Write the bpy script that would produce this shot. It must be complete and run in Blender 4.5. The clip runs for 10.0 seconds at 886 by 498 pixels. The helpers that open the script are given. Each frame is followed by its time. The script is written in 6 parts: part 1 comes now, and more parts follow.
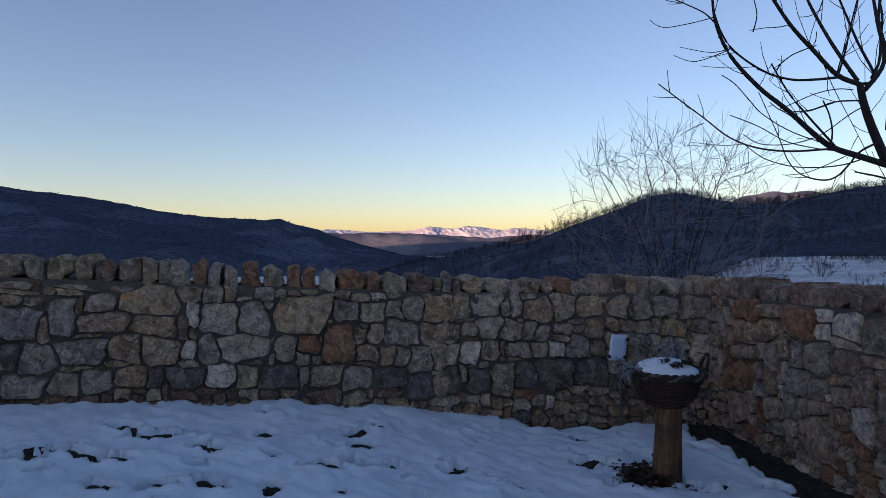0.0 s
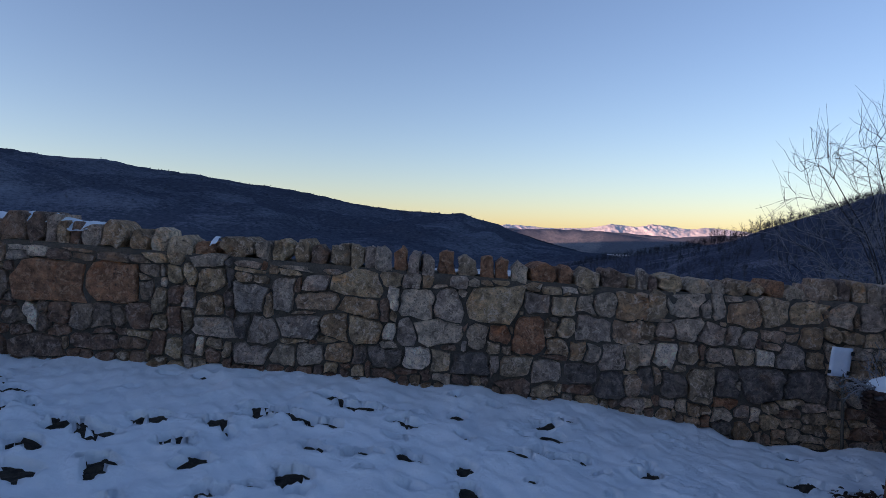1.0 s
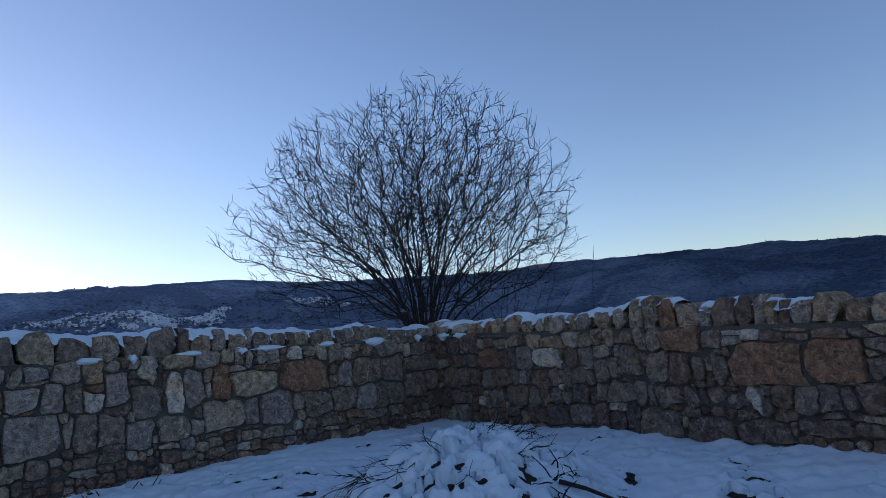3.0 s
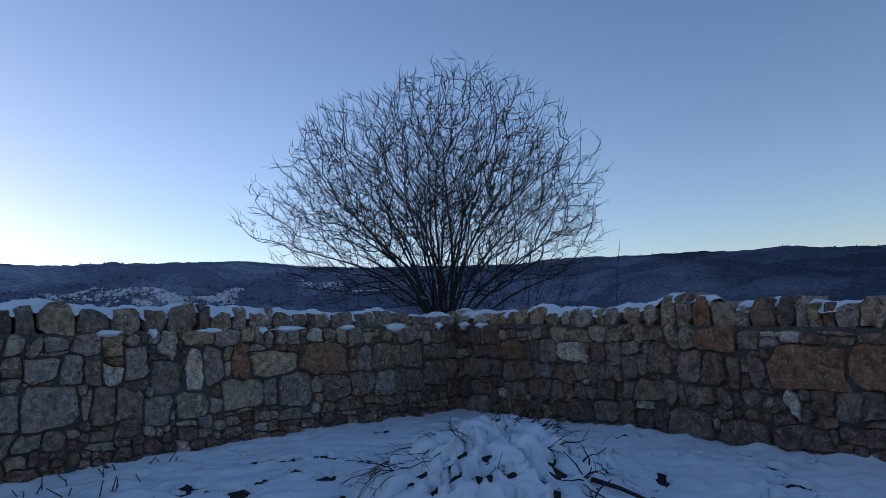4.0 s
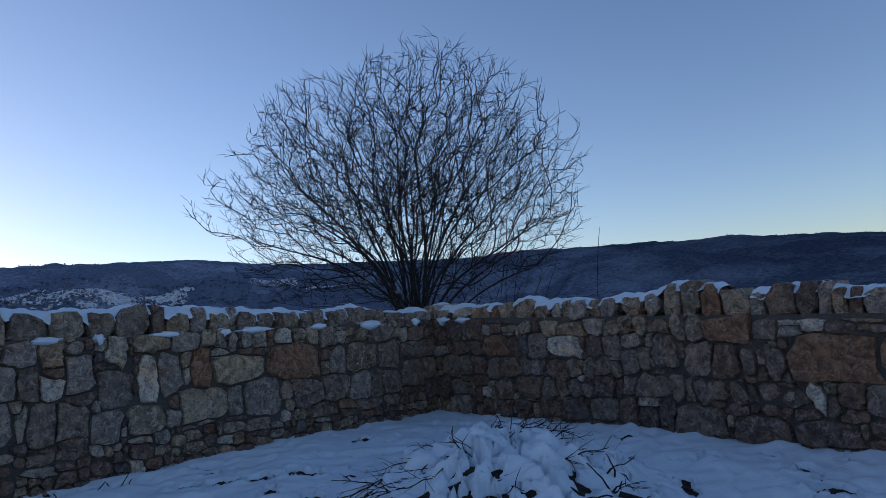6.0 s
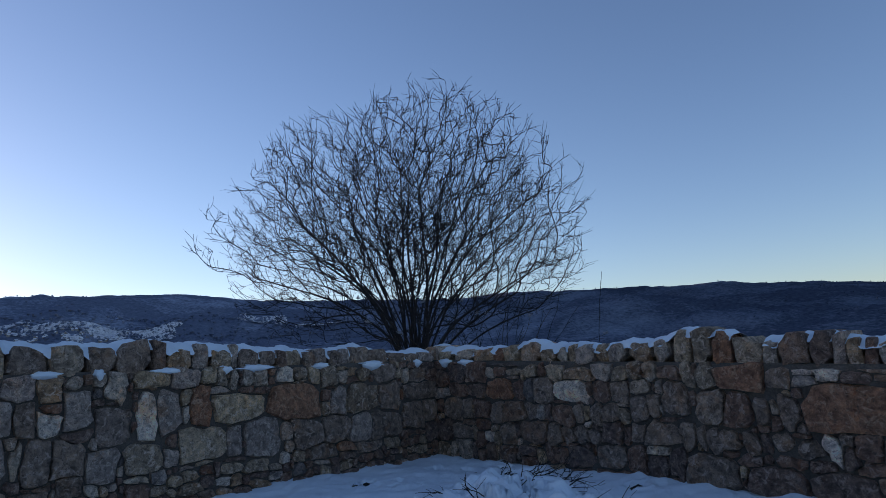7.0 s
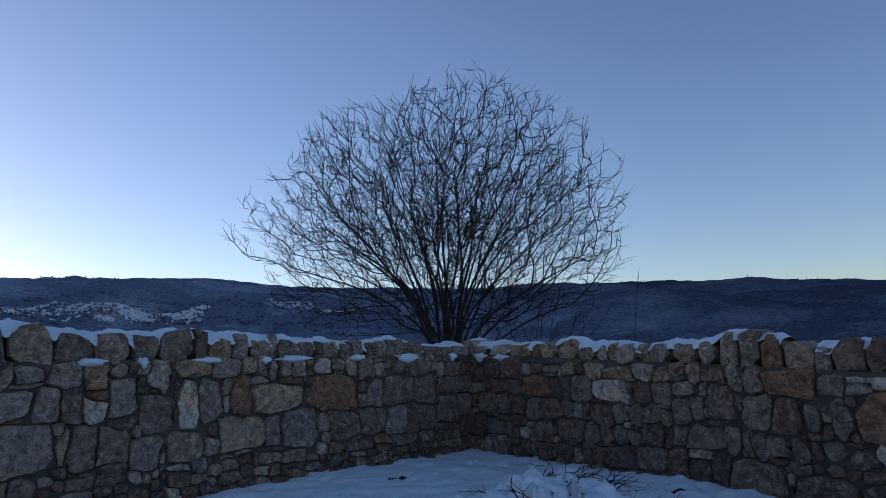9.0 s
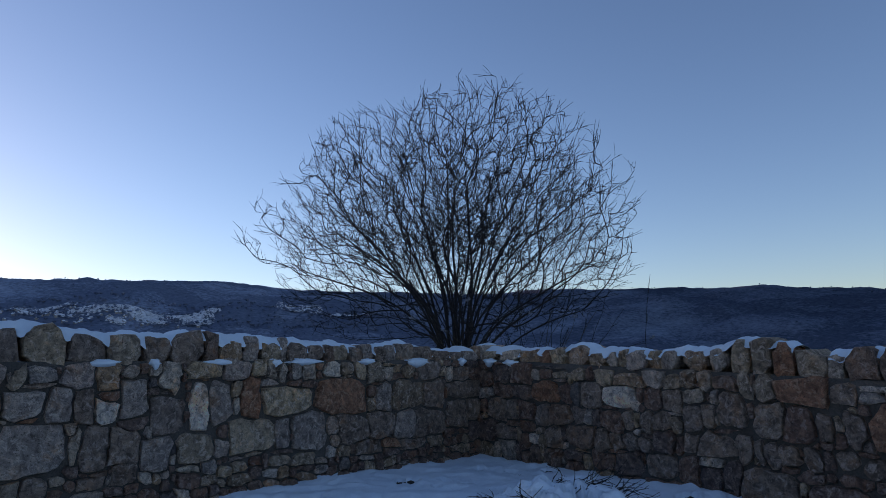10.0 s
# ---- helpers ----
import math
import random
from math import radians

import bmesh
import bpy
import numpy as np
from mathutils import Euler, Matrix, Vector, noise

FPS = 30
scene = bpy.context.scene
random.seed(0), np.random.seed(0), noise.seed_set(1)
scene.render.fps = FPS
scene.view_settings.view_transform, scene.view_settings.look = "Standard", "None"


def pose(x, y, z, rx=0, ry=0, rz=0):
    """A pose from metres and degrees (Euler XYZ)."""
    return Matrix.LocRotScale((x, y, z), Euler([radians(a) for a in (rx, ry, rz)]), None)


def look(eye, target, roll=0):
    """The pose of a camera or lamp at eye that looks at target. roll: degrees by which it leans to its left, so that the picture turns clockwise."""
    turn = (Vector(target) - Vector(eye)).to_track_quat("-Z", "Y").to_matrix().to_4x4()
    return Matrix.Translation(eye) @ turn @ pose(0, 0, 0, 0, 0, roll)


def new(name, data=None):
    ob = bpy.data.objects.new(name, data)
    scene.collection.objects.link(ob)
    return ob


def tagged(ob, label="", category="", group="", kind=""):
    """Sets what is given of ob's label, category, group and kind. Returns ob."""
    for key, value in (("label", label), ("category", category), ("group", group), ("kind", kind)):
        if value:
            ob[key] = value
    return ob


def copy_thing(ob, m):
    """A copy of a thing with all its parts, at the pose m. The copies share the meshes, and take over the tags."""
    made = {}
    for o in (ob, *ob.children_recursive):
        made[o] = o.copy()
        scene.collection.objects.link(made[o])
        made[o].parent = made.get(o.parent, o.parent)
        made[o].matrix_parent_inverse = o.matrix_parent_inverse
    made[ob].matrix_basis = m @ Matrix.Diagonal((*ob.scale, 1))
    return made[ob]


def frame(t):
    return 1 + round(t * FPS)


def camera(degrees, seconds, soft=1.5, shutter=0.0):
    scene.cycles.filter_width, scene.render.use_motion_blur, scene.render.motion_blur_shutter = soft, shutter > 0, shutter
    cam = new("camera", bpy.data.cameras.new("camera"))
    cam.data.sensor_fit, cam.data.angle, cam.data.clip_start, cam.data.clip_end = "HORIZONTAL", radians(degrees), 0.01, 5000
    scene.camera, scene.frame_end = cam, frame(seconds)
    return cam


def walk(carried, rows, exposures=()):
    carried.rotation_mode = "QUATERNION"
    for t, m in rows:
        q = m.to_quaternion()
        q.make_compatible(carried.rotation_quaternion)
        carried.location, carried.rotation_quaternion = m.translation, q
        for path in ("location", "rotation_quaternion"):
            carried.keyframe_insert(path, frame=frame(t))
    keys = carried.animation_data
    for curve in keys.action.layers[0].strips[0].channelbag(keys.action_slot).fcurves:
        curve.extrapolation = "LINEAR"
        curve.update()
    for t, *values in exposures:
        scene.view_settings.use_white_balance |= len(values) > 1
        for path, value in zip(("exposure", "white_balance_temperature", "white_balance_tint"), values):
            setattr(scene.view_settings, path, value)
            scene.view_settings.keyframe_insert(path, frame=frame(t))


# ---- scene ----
cam = camera(68.02, 10.0, 0.5)
PATH = [
    (0.0, look((-0.000, 0.000, 1.600), (-0.000, 9.999, 1.460), -0.00)),
    (0.5, look((0.001, 0.005, 1.597), (-0.108, 10.003, 1.407), 0.22)),
    (0.7, look((-0.034, 0.011, 1.580), (-0.395, 10.002, 1.338), 0.80)),
    (0.8, look((-0.044, 0.010, 1.575), (-0.855, 9.970, 1.200), 0.29)),
    (0.9, look((-0.105, -0.001, 1.573), (-1.713, 9.860, 1.157), 1.21)),
    (1.0, look((-0.114, -0.015, 1.573), (-2.790, 9.617, 1.328), 1.66)),
    (1.1, look((-0.142, -0.044, 1.578), (-3.748, 9.282, 1.720), 0.97)),
    (1.2, look((-0.173, -0.054, 1.567), (-4.758, 8.823, 1.984), 0.54)),
    (1.3, look((-0.197, -0.098, 1.585), (-5.763, 8.188, 2.189), -0.59)),
    (1.4, look((-0.194, -0.097, 1.578), (-6.695, 7.443, 2.515), -1.53)),
    (1.5, look((-0.211, -0.103, 1.576), (-7.570, 6.603, 2.516), -3.03)),
    (1.7, look((-0.203, -0.165, 1.574), (-8.743, 4.976, 2.366), -3.05)),
    (1.8, look((-0.243, -0.187, 1.572), (-9.049, 4.515, 2.173), -3.62)),
    (2.0, look((-0.247, -0.105, 1.566), (-9.486, 3.679, 2.136), -4.22)),
    (2.5, look((-0.386, -0.005, 1.547), (-9.718, 3.454, 2.521), -6.00)),
    (3.0, look((-0.510, 0.093, 1.553), (-9.778, 3.587, 2.929), -6.29)),
    (4.3, look((-0.839, -0.022, 1.541), (-10.267, 3.087, 2.739), -2.29)),
    (4.5, look((-0.930, -0.029, 1.557), (-10.441, 2.825, 2.742), -2.39)),
    (5.0, look((-1.044, -0.073, 1.592), (-10.475, 3.038, 2.765), -5.03)),
    (5.5, look((-1.231, -0.069, 1.577), (-10.572, 3.252, 2.886), -5.66)),
    (5.7, look((-1.316, -0.052, 1.576), (-10.544, 3.588, 2.834), -5.86)),
    (6.8, look((-1.462, -0.095, 1.636), (-10.414, 4.213, 2.771), -3.86)),
    (7.0, look((-1.492, -0.181, 1.609), (-10.469, 3.882, 3.315), -4.00)),
    (7.5, look((-1.628, -0.303, 1.663), (-10.540, 3.952, 3.234), -4.22)),
    (8.0, look((-1.633, -0.321, 1.618), (-10.712, 3.549, 3.224), -1.83)),
    (8.5, look((-1.631, -0.299, 1.628), (-10.562, 3.905, 3.229), -1.74)),
    (9.0, look((-1.598, -0.295, 1.677), (-10.751, 3.414, 3.246), -2.51)),
    (9.5, look((-1.613, -0.363, 1.641), (-10.691, 3.501, 3.271), -1.26)),
    (10.0, look((-1.592, -0.302, 1.673), (-10.788, 3.264, 3.322), -1.90)),
]
EXPOSURES = ((0.0, 1.1, 7150, 33), (1.0, 1.09, 6850, 32), (1.6, 1.02, 6480, 29), (2.5, 1.18, 6520, 28), (3.0, 1.08, 6500, 28), (4.3, 0.92, 6480, 28), (6.9, 0.95, 6480, 28), (7.5, 0.87, 6480, 29), (10.0, 0.86, 6480, 29))
walk(cam, PATH, EXPOSURES)

# ---- world, sun ----
SUN_AZ, SUN_EL = 125.0, 4.4          # degrees to the left of +y, and above the horizon
world = bpy.data.worlds.new("dusk_sky")
scene.world = world
world.use_nodes = True
wn = world.node_tree.nodes
sky = wn.new("ShaderNodeTexSky")
sky.sky_type, sky.sun_disc = "NISHITA", False
sky.sun_elevation, sky.sun_rotation = radians(SUN_EL), radians(-SUN_AZ)
sky.air_density, sky.dust_density, sky.ozone_density = 0.8, 0.3, 2.1
wn["Background"].inputs["Strength"].default_value = 0.15
world.node_tree.links.new(sky.outputs[0], wn["Background"].inputs["Color"])
sun = new("sun", bpy.data.lights.new("sun", "SUN"))
sun.data.energy, sun.data.angle, sun.data.color = 3.4, radians(0.5), (1.0, 0.6, 0.42)
TO_SUN = Vector((-math.sin(radians(SUN_AZ)) * math.cos(radians(SUN_EL)), math.cos(radians(SUN_AZ)) * math.cos(radians(SUN_EL)), math.sin(radians(SUN_EL))))
sun.matrix_world = look((0, 0, 30), Vector((0, 0, 30)) - TO_SUN)


# ---- materials ----
def material(name, rough=0.9, spec=0.3):
    m = bpy.data.materials.new(name)
    m.use_nodes = True
    n, l = m.node_tree.nodes, m.node_tree.links
    b = n["Principled BSDF"]
    b.inputs["Roughness"].default_value = rough
    b.inputs["Specular IOR Level"].default_value = spec
    return m, n, l, b


def noise_tex(n, l, scale, detail=4.0, rough=0.55, vector=None, dist=0.0):
    t = n.new("ShaderNodeTexNoise")
    t.inputs["Scale"].default_value, t.inputs["Detail"].default_value = scale, detail
    t.inputs["Roughness"].default_value, t.inputs["Distortion"].default_value = rough, dist
    if vector:
        l.new(vector, t.inputs["Vector"])
    return t.outputs["Fac"]


def ramp(n, l, fac, stops):
    r = n.new("ShaderNodeValToRGB")
    e = r.color_ramp.elements
    while len(e) < len(stops):
        e.new(0.5)
    for k, (p, c) in enumerate(stops):
        e[k].position, e[k].color = p, (*c, 1)
    l.new(fac, r.inputs["Fac"])
    return r.outputs["Color"]


def mix(n, l, fac, a, b, blend="MIX"):
    m = n.new("ShaderNodeMix")
    m.data_type, m.blend_type = "RGBA", blend
    for sock, v in ((m.inputs[0], fac), (m.inputs[6], a), (m.inputs[7], b)):
        if isinstance(v, (int, float)):
            sock.default_value = v
        elif isinstance(v, tuple):
            sock.default_value = (*v, 1)
        else:
            l.new(v, sock)
    return m.outputs[2]


def bump(n, l, b, height, strength, distance):
    k = n.new("ShaderNodeBump")
    k.inputs["Strength"].default_value, k.inputs["Distance"].default_value = strength, distance
    l.new(height, k.inputs["Height"])
    l.new(k.outputs[0], b.inputs["Normal"])


def position(n):
    return n.new("ShaderNodeNewGeometry").outputs["Position"]


def stone_material(name, stops, pale):
    """Weathered limestone: a tone of its own for each stone, blotches, pale crust and pitting."""
    m, n, l, b = material(name, 0.92, 0.25)
    info = n.new("ShaderNodeObjectInfo").outputs["Random"]
    geo = n.new("ShaderNodeNewGeometry")
    pos, isl = geo.outputs["Position"], geo.outputs["Random Per Island"]
    add = n.new("ShaderNodeMath")
    add.operation = "ADD"
    l.new(info, add.inputs[0]), l.new(isl, add.inputs[1])
    fr = n.new("ShaderNodeMath")
    fr.operation = "FRACT"
    l.new(add.outputs[0], fr.inputs[0])
    tone = ramp(n, l, fr.outputs[0], stops)
    blotch = noise_tex(n, l, 13, 5, 0.65, pos, 0.5)
    c = mix(n, l, 1.0, tone, ramp(n, l, blotch, [(0.33, (0.4, 0.37, 0.35)), (0.5, (0.9, 0.88, 0.85)), (0.66, (1.45, 1.38, 1.25))]), "MULTIPLY")
    stain = noise_tex(n, l, 4.5, 4, 0.55, pos, 0.6)
    rust = mix(n, l, 1.0, c, (1.25, 0.86, 0.55), "MULTIPLY")
    c = mix(n, l, ramp(n, l, stain, [(0.56, (0, 0, 0)), (0.72, (0.7, 0.7, 0.7))]), c, rust)
    crust = noise_tex(n, l, 16, 6, 0.7, pos, 0.9)
    c = mix(n, l, ramp(n, l, crust, [(0.52, (0, 0, 0)), (0.63, (0.75, 0.75, 0.75))]), c, pale)
    dark = noise_tex(n, l, 55, 5, 0.75, pos)
    c = mix(n, l, ramp(n, l, dark, [(0.36, (0.85, 0.85, 0.85)), (0.44, (0, 0, 0))]), c, (0.05, 0.042, 0.035))
    grain = noise_tex(n, l, 170, 3, 0.7, pos)
    c = mix(n, l, 0.6, c, ramp(n, l, grain, [(0.3, (0.4, 0.4, 0.4)), (0.7, (1, 1, 1))]), "MULTIPLY")
    # pale lime scratches and root marks
    vein = n.new("ShaderNodeMath")
    vein.operation = "SUBTRACT"
    l.new(noise_tex(n, l, 8, 5, 0.7, pos, 0.6), vein.inputs[0])
    vein.inputs[1].default_value = 0.5
    size = n.new("ShaderNodeMath")
    size.operation = "ABSOLUTE"
    l.new(vein.outputs[0], size.inputs[0])
    line = ramp(n, l, size.outputs[0], [(0.004, (0.35, 0.35, 0.35)), (0.014, (0, 0, 0))])
    where = ramp(n, l, noise_tex(n, l, 5, 3, 0.6, pos), [(0.5, (0, 0, 0)), (0.58, (1, 1, 1))])
    c = mix(n, l, mix(n, l, 1.0, line, where, "MULTIPLY"), c, pale)
    c = mix(n, l, 1.0, c, (2.54, 2.28, 2.18), "MULTIPLY")
    l.new(c, b.inputs["Base Color"])
    h = n.new("ShaderNodeMath")
    h.operation = "ADD"
    l.new(crust, h.inputs[0]), l.new(dark, h.inputs[1])
    h2 = n.new("ShaderNodeMath")
    h2.operation = "MULTIPLY_ADD"
    l.new(blotch, h2.inputs[0])
    h2.inputs[1].default_value = 2.0
    l.new(h.outputs[0], h2.inputs[2])
    bump(n, l, b, h2.outputs[0], 1.0, 0.045)
    return m


STONE = stone_material("wall_stone", [(0, (0.17, 0.145, 0.115)), (0.14, (0.27, 0.225, 0.165)), (0.28, (0.19, 0.185, 0.185)), (0.42, (0.31, 0.25, 0.17)), (0.56, (0.15, 0.12, 0.09)), (0.7, (0.25, 0.18, 0.12)), (0.84, (0.23, 0.20, 0.19)), (1.0, (0.35, 0.32, 0.27))], (0.42, 0.38, 0.32))
RUST = stone_material("rusty_stone", [(0, (0.2, 0.105, 0.065)), (0.5, (0.19, 0.11, 0.075)), (1, (0.22, 0.125, 0.08))], (0.33, 0.235, 0.165))
PALE = stone_material("pale_stone", [(0, (0.36, 0.34, 0.31)), (1, (0.45, 0.42, 0.37))], (0.55, 0.53, 0.49))
SLATE = stone_material("slate_stone", [(0, (0.085, 0.085, 0.09)), (1, (0.12, 0.11, 0.105))], (0.2, 0.19, 0.18))
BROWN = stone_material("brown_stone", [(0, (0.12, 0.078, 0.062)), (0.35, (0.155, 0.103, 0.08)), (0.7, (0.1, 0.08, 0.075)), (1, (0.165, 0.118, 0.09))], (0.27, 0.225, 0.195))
GREY = stone_material("grey_stone", [(0, (0.17, 0.153, 0.145)), (0.4, (0.23, 0.206, 0.19)), (0.7, (0.195, 0.175, 0.165)), (1, (0.265, 0.24, 0.22))], (0.4, 0.375, 0.33))
DUN = stone_material("dun_stone", [(0, (0.135, 0.113, 0.097)), (0.35, (0.18, 0.147, 0.122)), (0.7, (0.15, 0.13, 0.118)), (1, (0.205, 0.17, 0.14))], (0.32, 0.28, 0.245))
KINDS = (STONE, RUST, PALE, SLATE, BROWN, GREY, DUN)

MORTAR, n, l, b = material("mortar", 0.95, 0.2)
p = position(n)
c = ramp(n, l, noise_tex(n, l, 6, 5, 0.6, p), [(0.3, (0.09, 0.077, 0.068)), (0.7, (0.155, 0.133, 0.117))])
f = noise_tex(n, l, 70, 4, 0.7, p)
c = mix(n, l, ramp(n, l, f, [(0.35, (0.6, 0.6, 0.6)), (0.6, (0, 0, 0))]), c, (0.04, 0.036, 0.03))
l.new(c, b.inputs["Base Color"])
bump(n, l, b, f, 0.8, 0.02)

SNOW, n, l, b = material("snow", 0.75, 0.3)
p = position(n)
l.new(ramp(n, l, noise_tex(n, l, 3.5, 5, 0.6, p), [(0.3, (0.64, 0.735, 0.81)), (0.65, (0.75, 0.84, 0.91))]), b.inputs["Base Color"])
b.inputs["Subsurface Weight"].default_value = 0.0
bump(n, l, b, noise_tex(n, l, 26, 6, 0.72, p), 0.6, 0.03)

SOIL, n, l, b = material("wet_soil", 0.9, 0.3)
p = position(n)
l.new(ramp(n, l, noise_tex(n, l, 14, 6, 0.65, p), [(0.3, (0.014, 0.012, 0.011)), (0.52, (0.045, 0.038, 0.03)), (0.72, (0.09, 0.078, 0.06))]), b.inputs["Base Color"])
bump(n, l, b, noise_tex(n, l, 40, 5, 0.7, p), 1.0, 0.04)


def plain(name, lo, hi, scale=30, rough=0.85, strength=0.4):
    m, n, l, b = material(name, rough, 0.3)
    p = n.new("ShaderNodeTexCoord").outputs["Object"]
    k = noise_tex(n, l, scale, 5, 0.6, p)
    l.new(ramp(n, l, k, [(0.3, lo), (0.7, hi)]), b.inputs["Base Color"])
    bump(n, l, b, k, strength, 0.01)
    return m


BARK = plain("grey_bark", (0.014, 0.012, 0.012), (0.036, 0.031, 0.03))
TWIG = plain("twig_bark", (0.01, 0.009, 0.01), (0.026, 0.022, 0.022))
FROST_TWIG = plain("frosted_twig", (0.10, 0.105, 0.115), (0.24, 0.25, 0.27))
RIME = plain("rime", (0.12, 0.13, 0.15), (0.28, 0.30, 0.33))
DEAD = plain("dead_stalk", (0.03, 0.025, 0.018), (0.09, 0.07, 0.045))
HILL_TWIG = plain("hill_twigs", (0.02, 0.023, 0.032), (0.04, 0.045, 0.06), 0.1)
WICKER = plain("dark_wicker", (0.018, 0.010, 0.009), (0.05, 0.026, 0.02), 60)
RIMED_WICKER = plain("rimed_wicker", (0.035, 0.03, 0.03), (0.1, 0.095, 0.1), 50)
PAGE = plain("white_page", (0.46, 0.56, 0.7), (0.6, 0.68, 0.78), 12, 0.5, 0.05)
BLACK = plain("black_clip", (0.01, 0.01, 0.01), (0.02, 0.02, 0.02))
STAKE = plain("grey_wood", (0.05, 0.045, 0.04), (0.1, 0.09, 0.075))
WHITE_ROOF = plain("snowy_roof", (0.6, 0.63, 0.68), (0.75, 0.77, 0.8), 0.3)
HOUSE_WALL = plain("house_plaster", (0.22, 0.2, 0.19), (0.4, 0.37, 0.34), 0.2)

LOG, n, l, b = material("peeled_log", 0.8, 0.3)
tc = n.new("ShaderNodeTexCoord").outputs["Object"]
mp = n.new("ShaderNodeMapping")
mp.inputs["Scale"].default_value = (22, 22, 2.2)
l.new(tc, mp.inputs["Vector"])
g = noise_tex(n, l, 1.0, 6, 0.65, mp.outputs[0], 0.6)
c = ramp(n, l, g, [(0.3, (0.045, 0.02, 0.012)), (0.48, (0.13, 0.058, 0.03)), (0.72, (0.24, 0.125, 0.07))])
k = noise_tex(n, l, 7, 4, 0.6, tc)
c = mix(n, l, ramp(n, l, k, [(0.42, (0, 0, 0)), (0.6, (0.85, 0.85, 0.85))]), c, (0.05, 0.026, 0.018))
l.new(c, b.inputs["Base Color"])
bump(n, l, b, g, 1.0, 0.02)


def land_material(name, dark, mid, frost, scale, amount, stretch=(1, 1, 2.6)):
    """Leafless winter woods with hoar frost and snow between the trees."""
    m, n, l, b = material(name, 1.0, 0.0)
    mp = n.new("ShaderNodeMapping")
    mp.inputs["Scale"].default_value = stretch
    l.new(position(n), mp.inputs["Vector"])
    v = mp.outputs[0]
    big, fine = noise_tex(n, l, scale, 4, 0.55, v, 0.8), noise_tex(n, l, scale * 26, 5, 0.7, v)
    c = ramp(n, l, fine, [(0.3, dark), (0.7, mid)])
    k = n.new("ShaderNodeMath")
    k.operation = "MULTIPLY_ADD"
    l.new(fine, k.inputs[0])
    k.inputs[1].default_value = 0.45
    l.new(big, k.inputs[2])
    c = mix(n, l, ramp(n, l, k.outputs[0], [(amount - 0.06, (0, 0, 0)), (amount + 0.2, (0.7, 0.7, 0.7))]), c, frost)
    l.new(c, b.inputs["Base Color"])
    return m


# bluish wood tones carry the haze over the ridge; frost patches on top
WOODS = land_material("hazed_frosty_woods", (0.05, 0.062, 0.09), (0.105, 0.125, 0.17), (0.25, 0.29, 0.36), 0.0035, 0.77)
# haze and light put into the colour: village flank paler, other flank darker
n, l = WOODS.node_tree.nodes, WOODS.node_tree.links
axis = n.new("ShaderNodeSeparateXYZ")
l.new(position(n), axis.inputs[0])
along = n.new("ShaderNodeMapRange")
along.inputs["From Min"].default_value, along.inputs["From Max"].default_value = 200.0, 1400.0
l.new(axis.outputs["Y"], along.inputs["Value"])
haze_grade = ramp(n, l, along.outputs[0], [(0.0, (1.6, 1.6, 1.6)), (1.0, (0.62, 0.66, 0.7))])
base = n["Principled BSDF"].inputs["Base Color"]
l.new(mix(n, l, 1.0, base.links[0].from_socket, haze_grade, "MULTIPLY"), base)
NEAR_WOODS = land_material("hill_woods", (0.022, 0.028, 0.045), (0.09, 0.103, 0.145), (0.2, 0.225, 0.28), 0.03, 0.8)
# far hills paler and bluer: distance haze and shade put into the colour
LOW_HILLS = land_material("hazed_hill_woods", (0.075, 0.095, 0.13), (0.115, 0.14, 0.18), (0.26, 0.28, 0.31), 0.004, 0.8)
PEAKS = land_material("snowy_rock", (0.5, 0.5, 0.53), (0.62, 0.62, 0.64), (0.8, 0.8, 0.8), 0.007, 0.64)
FIELD = land_material("snow_field", (0.22, 0.2, 0.18), (0.66, 0.68, 0.72), (0.78, 0.79, 0.82), 0.12, 0.62, (1, 1, 1))


# ---- helpers for meshes ----
def mesh_object(name, verts, faces, mat, parent=None, label="", smooth=True):
    me = bpy.data.meshes.new(name)
    me.from_pydata([tuple(v) for v in verts], [], [tuple(f) for f in faces])
    me.materials.append(mat)
    if smooth:
        me.shade_smooth()
    ob = new(name, me)
    if parent:
        ob.parent = parent
    if label:
        ob["label"] = label
    return ob


def part(name, bm, mat, parent=None, label="", smooth=True):
    me = bpy.data.meshes.new(name)
    bm.to_mesh(me)
    bm.free()
    me.materials.append(mat)
    if smooth:
        me.shade_smooth()
    ob = new(name, me)
    if parent:
        ob.parent = parent
    if label:
        ob["label"] = label
    return ob


def waves(x, y, size, seed, n=14):
    """Smooth rolling noise, about -1 to 1, of that size in metres."""
    r = np.random.RandomState(seed)
    out = 0.0
    for k in range(n):
        a, s, ph = r.rand() * 6.283, (0.6 + 1.3 * r.rand()) * 6.283 / size, r.rand() * 6.283
        out = out + np.sin((x * math.cos(a) + y * math.sin(a)) * s + ph)
    return out / math.sqrt(n)


